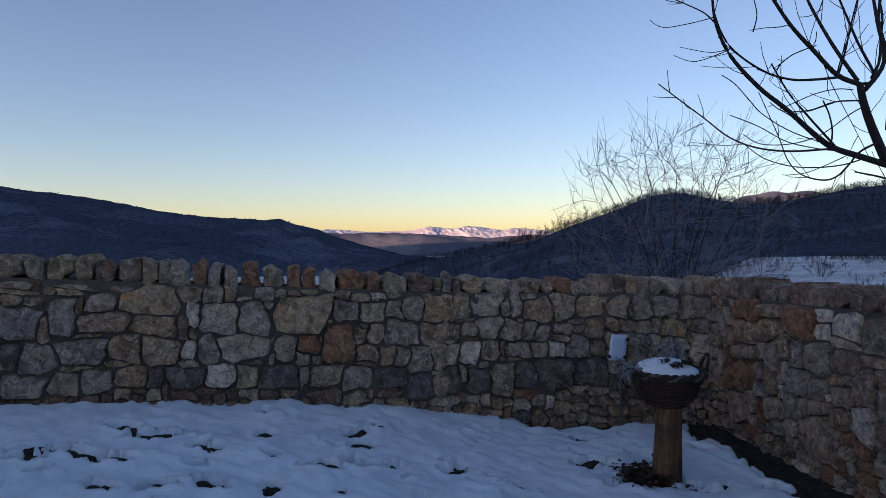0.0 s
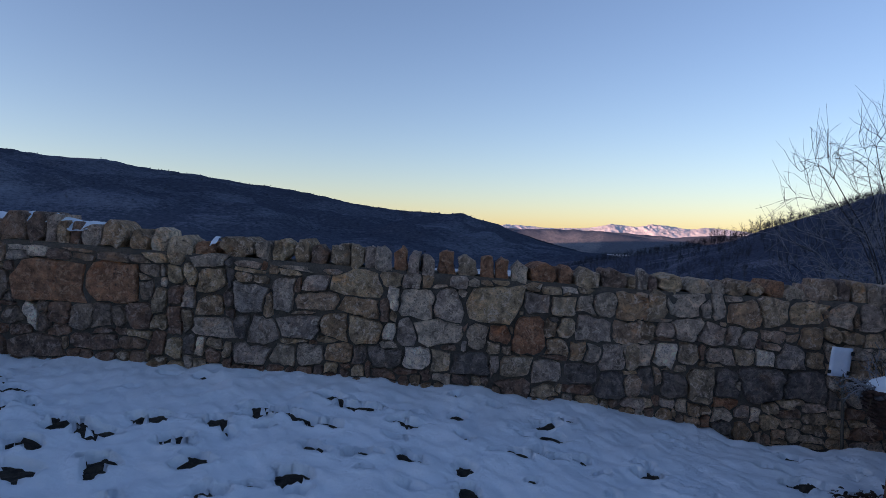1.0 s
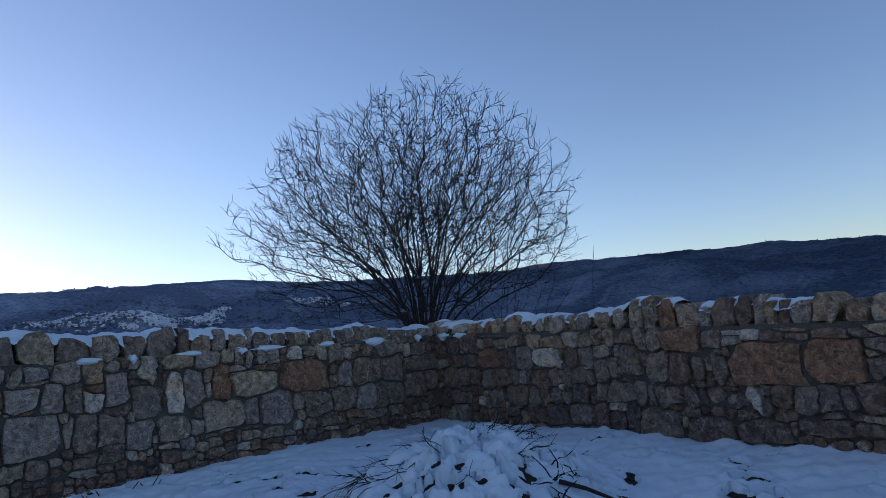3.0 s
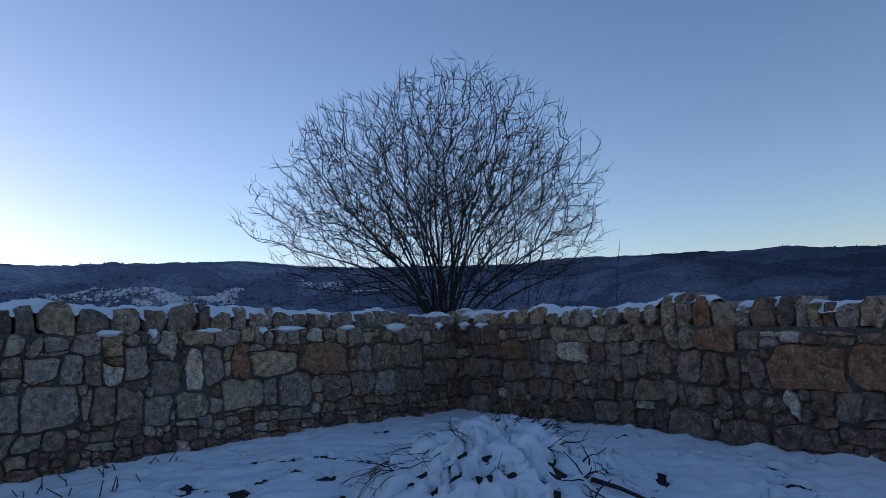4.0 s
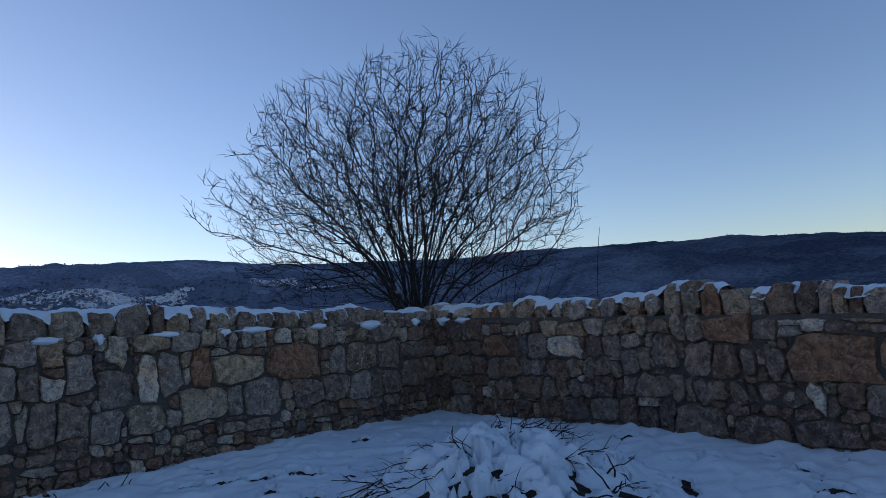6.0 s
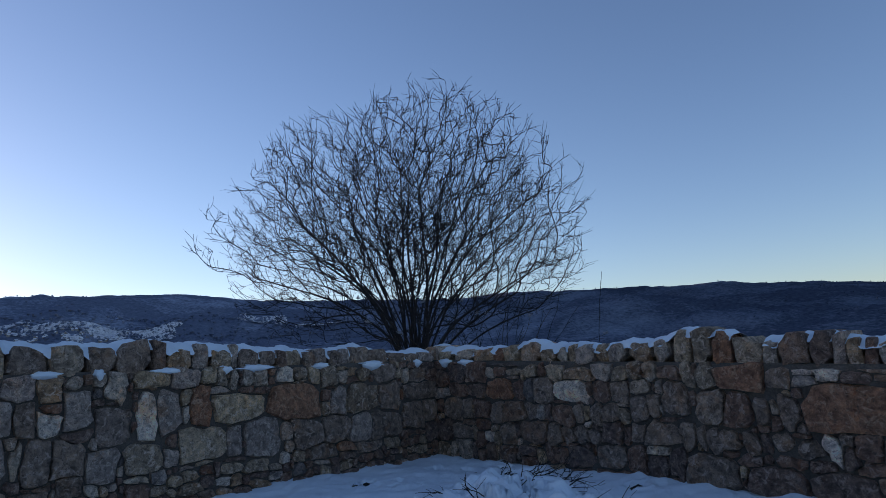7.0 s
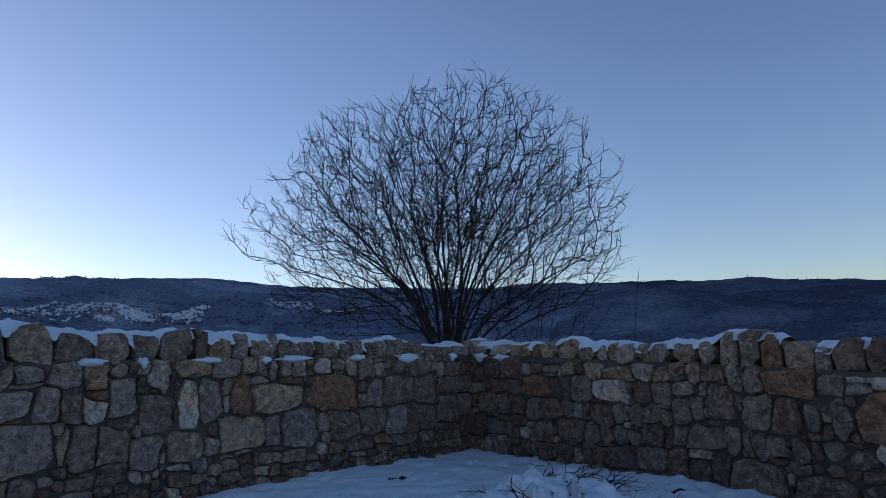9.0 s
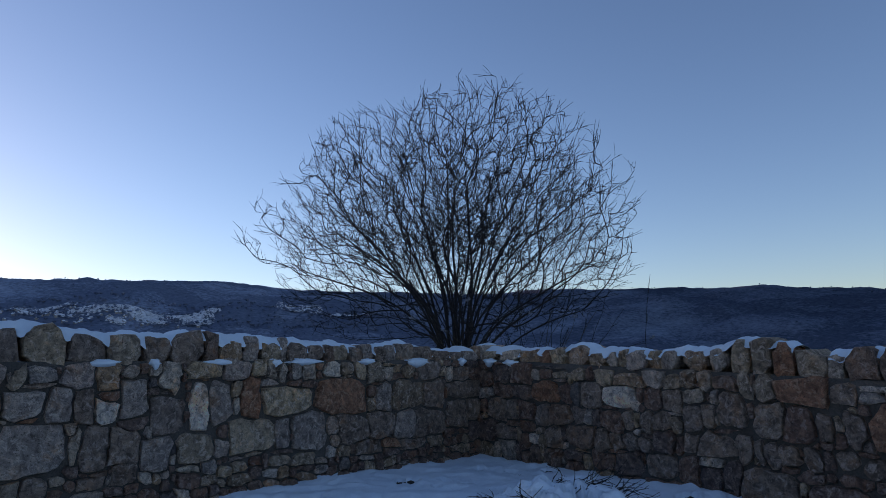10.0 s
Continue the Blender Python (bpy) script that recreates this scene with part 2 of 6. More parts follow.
def sheet(name, x, y, z, mat, keep=None, parent=None, label=""):
    """A mesh over a grid of points."""
    h, w = x.shape
    me = bpy.data.meshes.new(name)
    v = np.stack([x, y, z], -1).reshape(-1, 3)
    idx = np.arange(h * w).reshape(h, w)
    q = np.stack([idx[:-1, :-1], idx[:-1, 1:], idx[1:, 1:], idx[1:, :-1]], -1).reshape(-1, 4)
    if keep is not None:
        q = q[keep.reshape(-1)]
        used, q = np.unique(q, return_inverse=True)
        v, q = v[used], q.reshape(-1, 4)
    me.vertices.add(len(v)), me.loops.add(len(q) * 4), me.polygons.add(len(q))
    me.vertices.foreach_set("co", v.ravel().astype(np.float32))
    me.loops.foreach_set("vertex_index", q.ravel().astype(np.int32))
    me.polygons.foreach_set("loop_start", np.arange(len(q), dtype=np.int32) * 4)
    me.update(calc_edges=True)
    me.materials.append(mat)
    me.shade_smooth()
    ob = new(name, me)
    if parent:
        ob.parent = parent
    if label:
        ob["label"] = label
    return ob


def smoothstep(a, b, x):
    t = np.clip((x - a) / (b - a), 0, 1)
    return t * t * (3 - 2 * t)


# ---- plan ----
C1, O, C2 = Vector((-9.436, 3.185)), Vector((0.0, 5.7)), Vector((2.5, 6.1))
B_END, C_END = Vector((-5.6, -5.64)), Vector((3.9, -2.6))


def y_wall(x):
    """The line of the long wall's face."""
    return np.where(x < 0, 5.7 + x * 2.515 / 9.436, 5.7 + x * 0.16)


def snow_level(x, y):
    """The smooth level of the snow in the yard."""
    near = np.interp(x, [-9, -8, -6, -4, -2, 0, 3, 4], [0.6, 0.55, 0.42, 0.27, 0.11, 0.0, -0.1, -0.12])
    wall = np.interp(x, [-9.5, -5.5, -4.2, -3, -1.3, 0, 1, 3], [0.47, 0.46, 0.42, 0.37, 0.27, 0.09, -0.03, -0.05])
    t = np.clip(y / y_wall(x), -0.4, 1.05)
    return near * (1 - t) + wall * t


# ---- land ----
def polar(r0, r1, rows, az0, az1, cols, power=1.0):
    t = np.linspace(0, 1, rows) ** power
    r = r0 * (r1 / r0) ** t if r0 > 0 else r1 * t
    a = np.radians(np.linspace(az0, az1, cols))
    rr, aa = np.meshgrid(r, a, indexing="ij")
    return rr, np.degrees(aa), -rr * np.sin(aa), rr * np.cos(aa)


def valley(x, y):
    """Open land: level round the yard, a snowy shelf to one side, a deep valley to the other."""
    r = np.hypot(x, y)
    az = np.degrees(np.arctan2(-x, y))
    right = smoothstep(-20, -26, az) * smoothstep(-150, -100, az)
    fall = -2.2 * smoothstep(9, 24, r) - 75 * smoothstep(25, 800, r)
    shelf = -1.35 * smoothstep(9, 22, r) + 0.7 * smoothstep(40, 100, r) + waves(x, y, 35, 3) * 0.3 * smoothstep(14, 40, r)
    inside = -0.06 * np.clip(x, -10, 4) - 0.25
    return inside + fall * (1 - right) + shelf * right


rr, aa, gx, gy = polar(0.5, 4950, 110, -180, 180, 361)
ground = sheet("ground", gx, gy, valley(gx, gy), FIELD)
tagged(ground, "snow-covered open land falling into a wide valley", "ground", kind="structure")

RIDGE_AZ = [-20, 3.2, 6.6, 11.4, 14, 18.3, 22.6, 28.6, 34, 42, 53.7, 61, 70, 79, 88, 102, 118, 130, 146, 160, 175]
RIDGE_EL = [-5, -1.3, -0.5, 0.95, 1.66, 1.81, 2.13, 3.15, 3.85, 4.6, 5.25, 5.38, 5.5, 5.85, 6.8, 6.75, 6.7, 6.6, 6.4, 6.0, 5.0]


def ridge_height(r, az, x, y):
    el = np.interp(az, RIDGE_AZ, RIDGE_EL) - 0.12
    crest = 2500 * np.tan(np.radians(el)) + 1.6
    up = smoothstep(700, 2480, r) ** 1.25
    down = smoothstep(2520, 3300, r)
    z = -78 + (crest + 78) * up * (1 - 0.75 * down)
    rough = np.sin(np.pi * np.clip((r - 700) / 1800, 0, 1)) * (waves(x, y, 420, 5) * 14 + waves(x, y, 150, 6) * 6)
    return z + rough + waves(x, y, 60, 7) * 1.2


rr, aa, hx, hy = polar(650, 3300, 90, -20, 175, 900)
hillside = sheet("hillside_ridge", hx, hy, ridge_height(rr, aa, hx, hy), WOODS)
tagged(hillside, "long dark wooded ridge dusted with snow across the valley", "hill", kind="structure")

HILL_AZ = [-60, -45, -33.9, -31.7, -29.8, -27.3, -24.7, -22.4, -20, -17.7, -14.6, -12.9, -10.5, -8.1, -3.3, 2, 9]
HILL_EL = [4.9, 4.5, 3.72, 3.55, 3.18, 2.78, 2.66, 3.1, 3.64, 3.5, 2.36, 1.8, 1.0, 0.0, -1.0, -2.0, -4.0]


def hill_height(r, az, x, y):
    edge = r + 10 * waves(x, y, 30, 77) * smoothstep(140, 110, r)
    crest = 430 * np.tan(np.radians(np.interp(az, HILL_AZ, HILL_EL))) + 1.6
    foot = np.interp(az, [-24, -19, -6, 4], [-1.5, -5.0, -9.0, -26.0])
    up = smoothstep(95, 425, r)
    z = foot + (crest - foot) * up * (1 - 0.7 * smoothstep(440, 700, r))
    return z + waves(x, y, 90, 8) * 1.2 * up * (1 - up) * 4 - 3 * (1 - smoothstep(90, 120, edge))


rr, aa, hx, hy = polar(85, 700, 60, -60, 9, 320)
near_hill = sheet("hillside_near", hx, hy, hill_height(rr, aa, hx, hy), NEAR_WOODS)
tagged(near_hill, "dark wooded hill rising close beyond the wall", "hill", kind="structure")

rr, aa, hx, hy = polar(2300, 2900, 24, -34, -20, 120)
lit = np.sin(np.pi * np.clip((rr - 2300) / 600, 0, 1)) * 2550 * np.tan(np.radians(np.interp(aa, [-34, -31.5, -29.5, -27, -24.8, -23, -20], [3.3, 3.7, 4.05, 4.05, 3.8, 3.2, 1.5]))) + waves(hx, hy, 160, 9) * 5 - 10
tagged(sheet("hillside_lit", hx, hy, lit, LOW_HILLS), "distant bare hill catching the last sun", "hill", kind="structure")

for low_seed, r0, at, els in ((11, 3250, [-14, -8, -4, -1, 2, 6.5, 9, 12, 16], [-0.6, -0.5, -0.2, 0.1, 0.5, 0.5, 0.42, 0.75, 0.5]), (12, 3650, [-14, -9.5, -7, -4, 0, 4, 8, 12, 16], [0.1, 0.42, 0.4, 0.15, 0.4, 0.6, 0.55, 0.6, 0.5])):
    rr, aa, hx, hy = polar(r0, r0 + 380, 24, -14, 16, 260)
    el = np.interp(aa, at, els)
    low = np.sin(np.pi * np.clip((rr - r0) / 380, 0, 1)) ** 0.8 * ((r0 + 190) * np.tan(np.radians(el)) + 82) - 80 + waves(hx, hy, 130, low_seed) * 2.0 + waves(hx, hy, 40, low_seed + 5) * 0.8
    tagged(sheet("low_hills", hx, hy, low, LOW_HILLS), "low wooded hills, tinted haze-blue, far down the valley", "hill", kind="structure")

rr, aa, hx, hy = polar(4150, 4900, 60, -20, 20, 1100)
shape = np.sin(np.pi * np.clip((rr - 4150) / 750, 0, 1)) ** 0.7
jag = (1 - np.abs(waves(hx, hy, 260, 13))) * 9 - np.abs(waves(hx, hy, 90, 14)) * 9 + (1 - np.abs(waves(hx, hy, 34, 15))) * 3
el = np.interp(aa, [-20, -11, -9, -6.5, -5, -2.1, -0.5, 1.3, 3, 6, 7, 9.6, 11, 13, 20], [0.5, 0.75, 0.95, 1.18, 1.0, 1.38, 1.15, 1.28, 0.95, 0.85, 0.9, 1.05, 1.02, 0.86, 0.6])
peaks = shape * (4525 * np.tan(np.radians(el - 0.12)) + 76 + jag * np.interp(el, [0.8, 1.2], [0.2, 0.75])) - 80
tagged(sheet("mountains", hx, hy, peaks, PEAKS), "far snowy mountain range glowing in low sun", "mountains", kind="structure")


# ---- walls ----
def rough_outline(w, h, r, cut=0.5):
    """An uneven cornered outline, w across and h high."""
    m = min(w, h)
    pts = []
    for sx, sz in ((-1, -1), (1, -1), (1, 1), (-1, 1)):
        ca, cb = m * r.uniform(0.05, cut), m * r.uniform(0.05, cut * 0.84)
        cx, cz = sx * (w / 2 - m * r.uniform(0, 0.1)), sz * (h / 2 - m * r.uniform(0, 0.1))
        one, two = (cx - sx * ca, cz), (cx, cz - sz * cb)
        pts += [two, one] if sx * sz > 0 else [one, two]
    out = []
    for k, a in enumerate(pts):
        q = pts[(k + 1) % len(pts)]
        out.append((a[0] + r.uniform(-1, 1) * m * 0.04, a[1] + r.uniform(-1, 1) * m * 0.04))
        if math.hypot(q[0] - a[0], q[1] - a[1]) > 0.45 * m:
            j = r.uniform(-0.09, 0.06) * m
            mx, mz = (a[0] + q[0]) / 2, (a[1] + q[1]) / 2
            d = math.hypot(mx, mz) or 1
            out.append((mx * (1 + j / d), mz * (1 + j / d)))
    return out


def chunk(out, depth, seed, bulge=0.02):
    """A rough stone from an outline in x and z: its face towards -y, its back at y = depth."""
    r = random.Random(seed)
    k = len(out)
    w, h = max(p[0] for p in out) - min(p[0] for p in out), max(p[1] for p in out) - min(p[1] for p in out)
    tilt_x, tilt_z = r.uniform(-0.3, 0.3), r.uniform(-0.3, 0.3)
    verts, faces = [], []
    for f, y in ((1.0, depth), (1.0, 0.014), (0.95, -bulge * 0.75), (0.62, -bulge)):
        for x, z in out:
            dy = 0 if y > 0.02 else (x * tilt_x + z * tilt_z) * 0.3 + r.uniform(-1, 1) * 0.008
            g = f + r.uniform(-0.03, 0.03) if f < 1 else 1.0
            verts.append((x * g, y + dy, z * g))
    for ring in range(3):
        for i in range(k):
            j = (i + 1) % k
            faces.append((ring * k + i, ring * k + j, (ring + 1) * k + j, (ring + 1) * k + i))
    verts.append((r.uniform(-0.12, 0.12) * w, -bulge * r.uniform(0.7, 1.3), r.uniform(-0.12, 0.12) * h))
    faces += [(3 * k + i, 3 * k + (i + 1) % k, len(verts) - 1) for i in range(k)]
    return verts, faces


def fitted_outlines(stones, leans, marked, seed, seam=0.012):
    """Outlines that grow from each stone until they meet their neighbours, less a seam of mortar."""
    r = np.random.RandomState(seed)
    n = len(stones)
    st = np.array([q[:4] for q in stones])
    loose = np.where(np.arange(n) < marked, 0.18, 1.0)
    c = st[:, :2] + r.uniform(-0.17, 0.17, (n, 2)) * (st[:, 2:4].min(1) * loose)[:, None]
    half = st[:, 2:4] / 2 * (1 + r.uniform(-0.16, 0.2, (n, 2)) * loose[:, None])
    turn = r.uniform(-0.3, 0.3, n) * np.where(np.arange(n) < marked, 0.35, 1.0)
    slab = (st[:, 3] > 1.15 * st[:, 2]) & (r.uniform(0, 1, n) < 0.55) & (np.arange(n) >= marked)
    turn = np.where(slab, r.uniform(-0.55, 0.05, n), turn)
    turn = np.where(np.array(leans) != 0, leans, turn)
    power = r.uniform(3.6, 12.0, n)
    # each stone is a little wedge-shaped
    wedge, skew = r.uniform(-0.32, 0.32, n), r.uniform(-0.28, 0.28, n)
    steps = np.linspace(0.25, 1.5, 44)
    outs = []
    for k in range(n):
        q0 = math.atan2(half[k, 1], half[k, 0])
        marks = [q0, math.pi - q0, math.pi + q0, 2 * math.pi - q0]
        ang = []
        area = st[k, 2] * st[k, 3]
        for i, a in enumerate(marks):
            nxt = marks[(i + 1) % 4] + (2 * math.pi if i == 3 else 0)
            a = a + r.uniform(-0.1, 0.1)
            ang.append(a)
            more = (4 if nxt - a > 1.5 else 3) if area > 0.035 else (3 if nxt - a > 1.5 else 2) if area > 0.011 else 1
            ang += [a + (nxt - a) * (j + 1 + r.uniform(-0.25, 0.25)) / (more + 1) for j in range(more)]
        ang = np.array(ang)
        reach = 1 / (np.abs(np.cos(ang) / half[k, 0]) ** 4 + np.abs(np.sin(ang) / half[k, 1]) ** 4) ** 0.25
        near = np.where((np.abs(c[:, 0] - c[k, 0]) < half[:, 0] + half[k, 0] * 1.7) & (np.abs(c[:, 1] - c[k, 1]) < half[:, 1] + half[k, 1] * 1.7))[0]
        px = c[k, 0] + np.cos(ang)[:, None] * reach[:, None] * steps
        pv = c[k, 1] + np.sin(ang)[:, None] * reach[:, None] * steps
        wu = px + 0.006 * waves(px, pv, 0.2, seed + 5, 8) + 0.0035 * waves(px, pv, 0.06, seed + 6, 8)
        wv = pv + 0.006 * waves(px, pv, 0.2, seed + 7, 8) + 0.0035 * waves(px, pv, 0.06, seed + 8, 8)

        def metric(q):
            du, dv = wu - c[q, 0], wv - c[q, 1]
            a, b = du * np.cos(turn[q]) + dv * np.sin(turn[q]), -du * np.sin(turn[q]) + dv * np.cos(turn[q])
            a, b = a / half[q, 0], b / half[q, 1]
            a, b = a * (1 + wedge[q] * np.clip(b, -1.2, 1.2)), b * (1 + skew[q] * np.clip(a, -1.2, 1.2))
            size = np.minimum(half[q, 0], half[q, 1])
            return ((np.abs(a) ** power[q] + np.abs(b) ** power[q]) ** (1 / power[q]) - 1) * size
        own = metric(k)
        lost = own > 0.03
        for q in near:
            if q != k:
                lost |= metric(q) < own
        lost[:, -1] = True
        stop = lost.argmax(1)
        rad = np.maximum(reach * steps[np.maximum(stop - 1, 0)] - seam / 2 * r.uniform(0.4, 1.7), 0.015)
        # out of a mirror: v runs down, z up
        pts = [(math.cos(a) * q, -math.sin(a) * q) for a, q in zip(ang, rad)]
        outs.append((c[k, 0], c[k, 1], pts[::-1]))
    return outs


def common_tone(u, v, r):
    return 0 if r.random() > 0.22 else r.choice((1, 2, 3, 4, 4))


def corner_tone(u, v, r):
    """Browner, darker stones put the inner corner's shade into their colour; footing darker too."""
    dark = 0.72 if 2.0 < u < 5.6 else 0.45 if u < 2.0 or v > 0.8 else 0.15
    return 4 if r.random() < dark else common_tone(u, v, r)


def pack(length, deep, keys, sizes, seed, tone):
    """Lay stones over a wall face: the marked ones first, then others into what is left. Rows of u, v (down), w, h, kind."""
    r = random.Random(seed)
    cell = 0.02
    nu, nv = int(length / cell), int(deep / cell)
    taken = np.zeros((nu, nv), bool)
    out = []
    for u, v, w, h, kind, *_ in keys:
        a, c = max(int(u / cell), 0), max(int(round(v / cell)), 0)
        taken[a:a + int(w / cell), c:c + int(h / cell)] = True
        out.append((u + w / 2, max(v, 0) + h / 2, w, h, kind))
    for j in range(nv):
        i = 0
        while i < nu:
            if taken[i, j]:
                i += 1
                continue
            w, h = sizes(i * cell, j * cell, r)
            cw, ch = max(2, int(w / cell)), max(2, int(h / cell))
            run = 0
            while run < cw and i + run < nu and not taken[i + run, j]:
                run += 1
            if i + run < nu and not taken[i + run, j] and run == cw:
                rest = 0
                while rest < 3 and i + run + rest < nu and not taken[i + run + rest, j]:
                    rest += 1
                if rest < 3:
                    run += rest
            ch = min(ch, 2 * run)
            d = 0
            while d < ch and j + d < nv and not taken[i:i + run, j + d].any():
                d += 1
            taken[i:i + run, j:j + d] = True
            if min(run, d) >= 4 or (min(run, d) >= 2 and r.random() < 0.45):
                out.append(((i + run / 2) * cell, (j + d / 2) * cell, run * cell, d * cell, tone((i + run / 2) * cell, (j + d / 2) * cell, r)))
            i += run
    return out


WALL_DEPTH = 0.44


class Wall:
    """A rubble wall along a line in plan, with its top running from z0 to z1; its face looks to the yard."""

    def __init__(self, name, label, a, b, z0, z1, u0=0.0):
        self.a, self.dir = a, (b - a).normalized()
        self.length, self.z0, self.z1 = (b - a).length, z0, z1
        self.turn = math.atan2(self.dir.y, self.dir.x)
        self.slope = math.atan2(z1 - z0, self.length)
        self.thing = tagged(new(name), label, "stone wall", kind="structure")
        self.tops = []

    def top(self, u):
        return self.z0 + (self.z1 - self.z0) * u / self.length

    def at(self, u, out, z, flip=1):
        """A pose on the wall: u along, out from the face into the wall."""
        p = self.a + self.dir * u
        nrm = Vector((-self.dir.y, self.dir.x)) * flip
        return Vector((p.x + nrm.x * out, p.y + nrm.y * out, z))


def build_wall(W, keys, sizes, coping, marks, seed, deep=1.45, flip=1, before=0.0, after=0.0, tone=common_tone):
    r = random.Random(seed)
    cop = 0.2
    # core of mortar
    n = int(W.length / 0.06) + 1
    us = np.linspace(-before, W.length + after, n)
    rows = np.linspace(0, 1, 26)
    uu, vv = np.meshgrid(us, rows, indexing="ij")
    outs = 0.015 + waves(uu, vv * deep, 0.3, seed) * 0.006 + waves(uu, vv * deep, 0.08, seed + 1) * 0.004
    nx, ny = -W.dir.y * flip, W.dir.x * flip
    ztop = W.z0 + (W.z1 - W.z0) * uu / W.length - cop + 0.03
    zz = ztop - vv * (deep + 0.1)
    full_o = np.concatenate([np.full((n, 1), WALL_DEPTH), np.full((n, 1), WALL_DEPTH), outs], 1)
    full_z = np.concatenate([zz[:, -1:], ztop[:, :1], zz], 1)
    full_u = np.concatenate([uu[:, :1], uu[:, :1], uu], 1)
    x = W.a.x + W.dir.x * full_u + nx * full_o
    y = W.a.y + W.dir.y * full_u + ny * full_o
    sheet("mortar_core", x, y, full_z, MORTAR, None, W.thing, "rough grey-brown mortar")
    face_turn = W.turn if flip == 1 else W.turn + math.pi
    small_v, small_f = [], []
    stones = pack(W.length, deep, keys, sizes, seed, tone)
    leans = [q[5] if len(q) > 5 else 0.0 for q in keys] + [0.0] * (len(stones) - len(keys))
    for k, ((u, v, w, h, kind), (u, v, outline)) in enumerate(zip(stones, fitted_outlines(stones, leans, len(keys), seed))):
        if flip == -1:
            outline = [(-x, z) for x, z in outline][::-1]
        z = W.top(u) - cop - v + 0.012 * math.sin(u * 2.3 + v * 3)
        verts, faces = chunk(outline, 0.07, seed * 1000 + k, r.uniform(0.014, 0.05) * min(1, h / 0.12))
        pose_m = Matrix.Translation(W.at(u, r.uniform(-0.008, 0.008), z, flip)) @ Euler((0, 0, face_turn)).to_matrix().to_4x4() @ Euler((0, -W.slope if flip == 1 else W.slope, 0)).to_matrix().to_4x4()
        if w * h > 0.011 or kind:
            ob = mesh_object("stone", verts, faces, KINDS[kind], W.thing, smooth=False)
            ob.matrix_world = pose_m
        else:
            base = len(small_v)
            small_v += [pose_m @ Vector(p) for p in verts]
            small_f += [tuple(base + i for i in f) for f in faces]
    tagged(mesh_object("rubble", small_v, small_f, STONE, W.thing, "small packing stones", False), kind="stuff")
    u = -before
    k = 0
    while u < W.length + after - 0.05:
        w, h, lean = coping(u, r)
        here = [q for q in marks if u - 0.05 <= q[0] < u + 0.07]
        ahead = [q[0] - u for q in marks if q[0] >= u + 0.07]
        if here:
            w, h, lean = here[0][0] + here[0][1] - u, max(here[0][2], 0.12) * r.uniform(0.97, 1.04), lean * 0.5
        elif ahead and min(ahead) < w + 0.06:
            w = min(ahead)
        w = max(0.07, min(w, W.length + after - u))
        set_back = r.uniform(0.0, 0.05)
        depth = WALL_DEPTH - 0.06 - set_back
        taper = r.uniform(0.0, 0.3) if flip == -1 else r.uniform(-0.05, 0.38)
        outline = [(x * (1 - taper * max(0, z / h + 0.1)), z) for x, z in rough_outline(w + r.uniform(-0.012, 0.016), h * 1.05, r, 0.38 if flip == -1 else 0.58)]
        verts, faces = chunk(outline, depth, seed * 77 + k, r.uniform(0.012, 0.035))
        z = W.top(u + w / 2) - cop + h / 2 + r.uniform(-0.012, 0.01)
        ob = mesh_object("coping_stone", verts, faces, r.choice((STONE, STONE, STONE, STONE, STONE, BROWN, RUST) if W.z1 < W.z0 else (STONE, DUN, GREY, BROWN, DUN)), W.thing, smooth=False)
        ob.matrix_world = Matrix.Translation(W.at(u + w / 2, set_back + 0.02, z, flip)) @ Euler((0, 0, face_turn + r.uniform(-0.12, 0.12))).to_matrix().to_4x4() @ Euler((0, lean + r.uniform(-0.05, 0.05), 0)).to_matrix().to_4x4()
        W.tops.append((u, u + w, z + h / 2))
        u += w
        k += 1
    return W


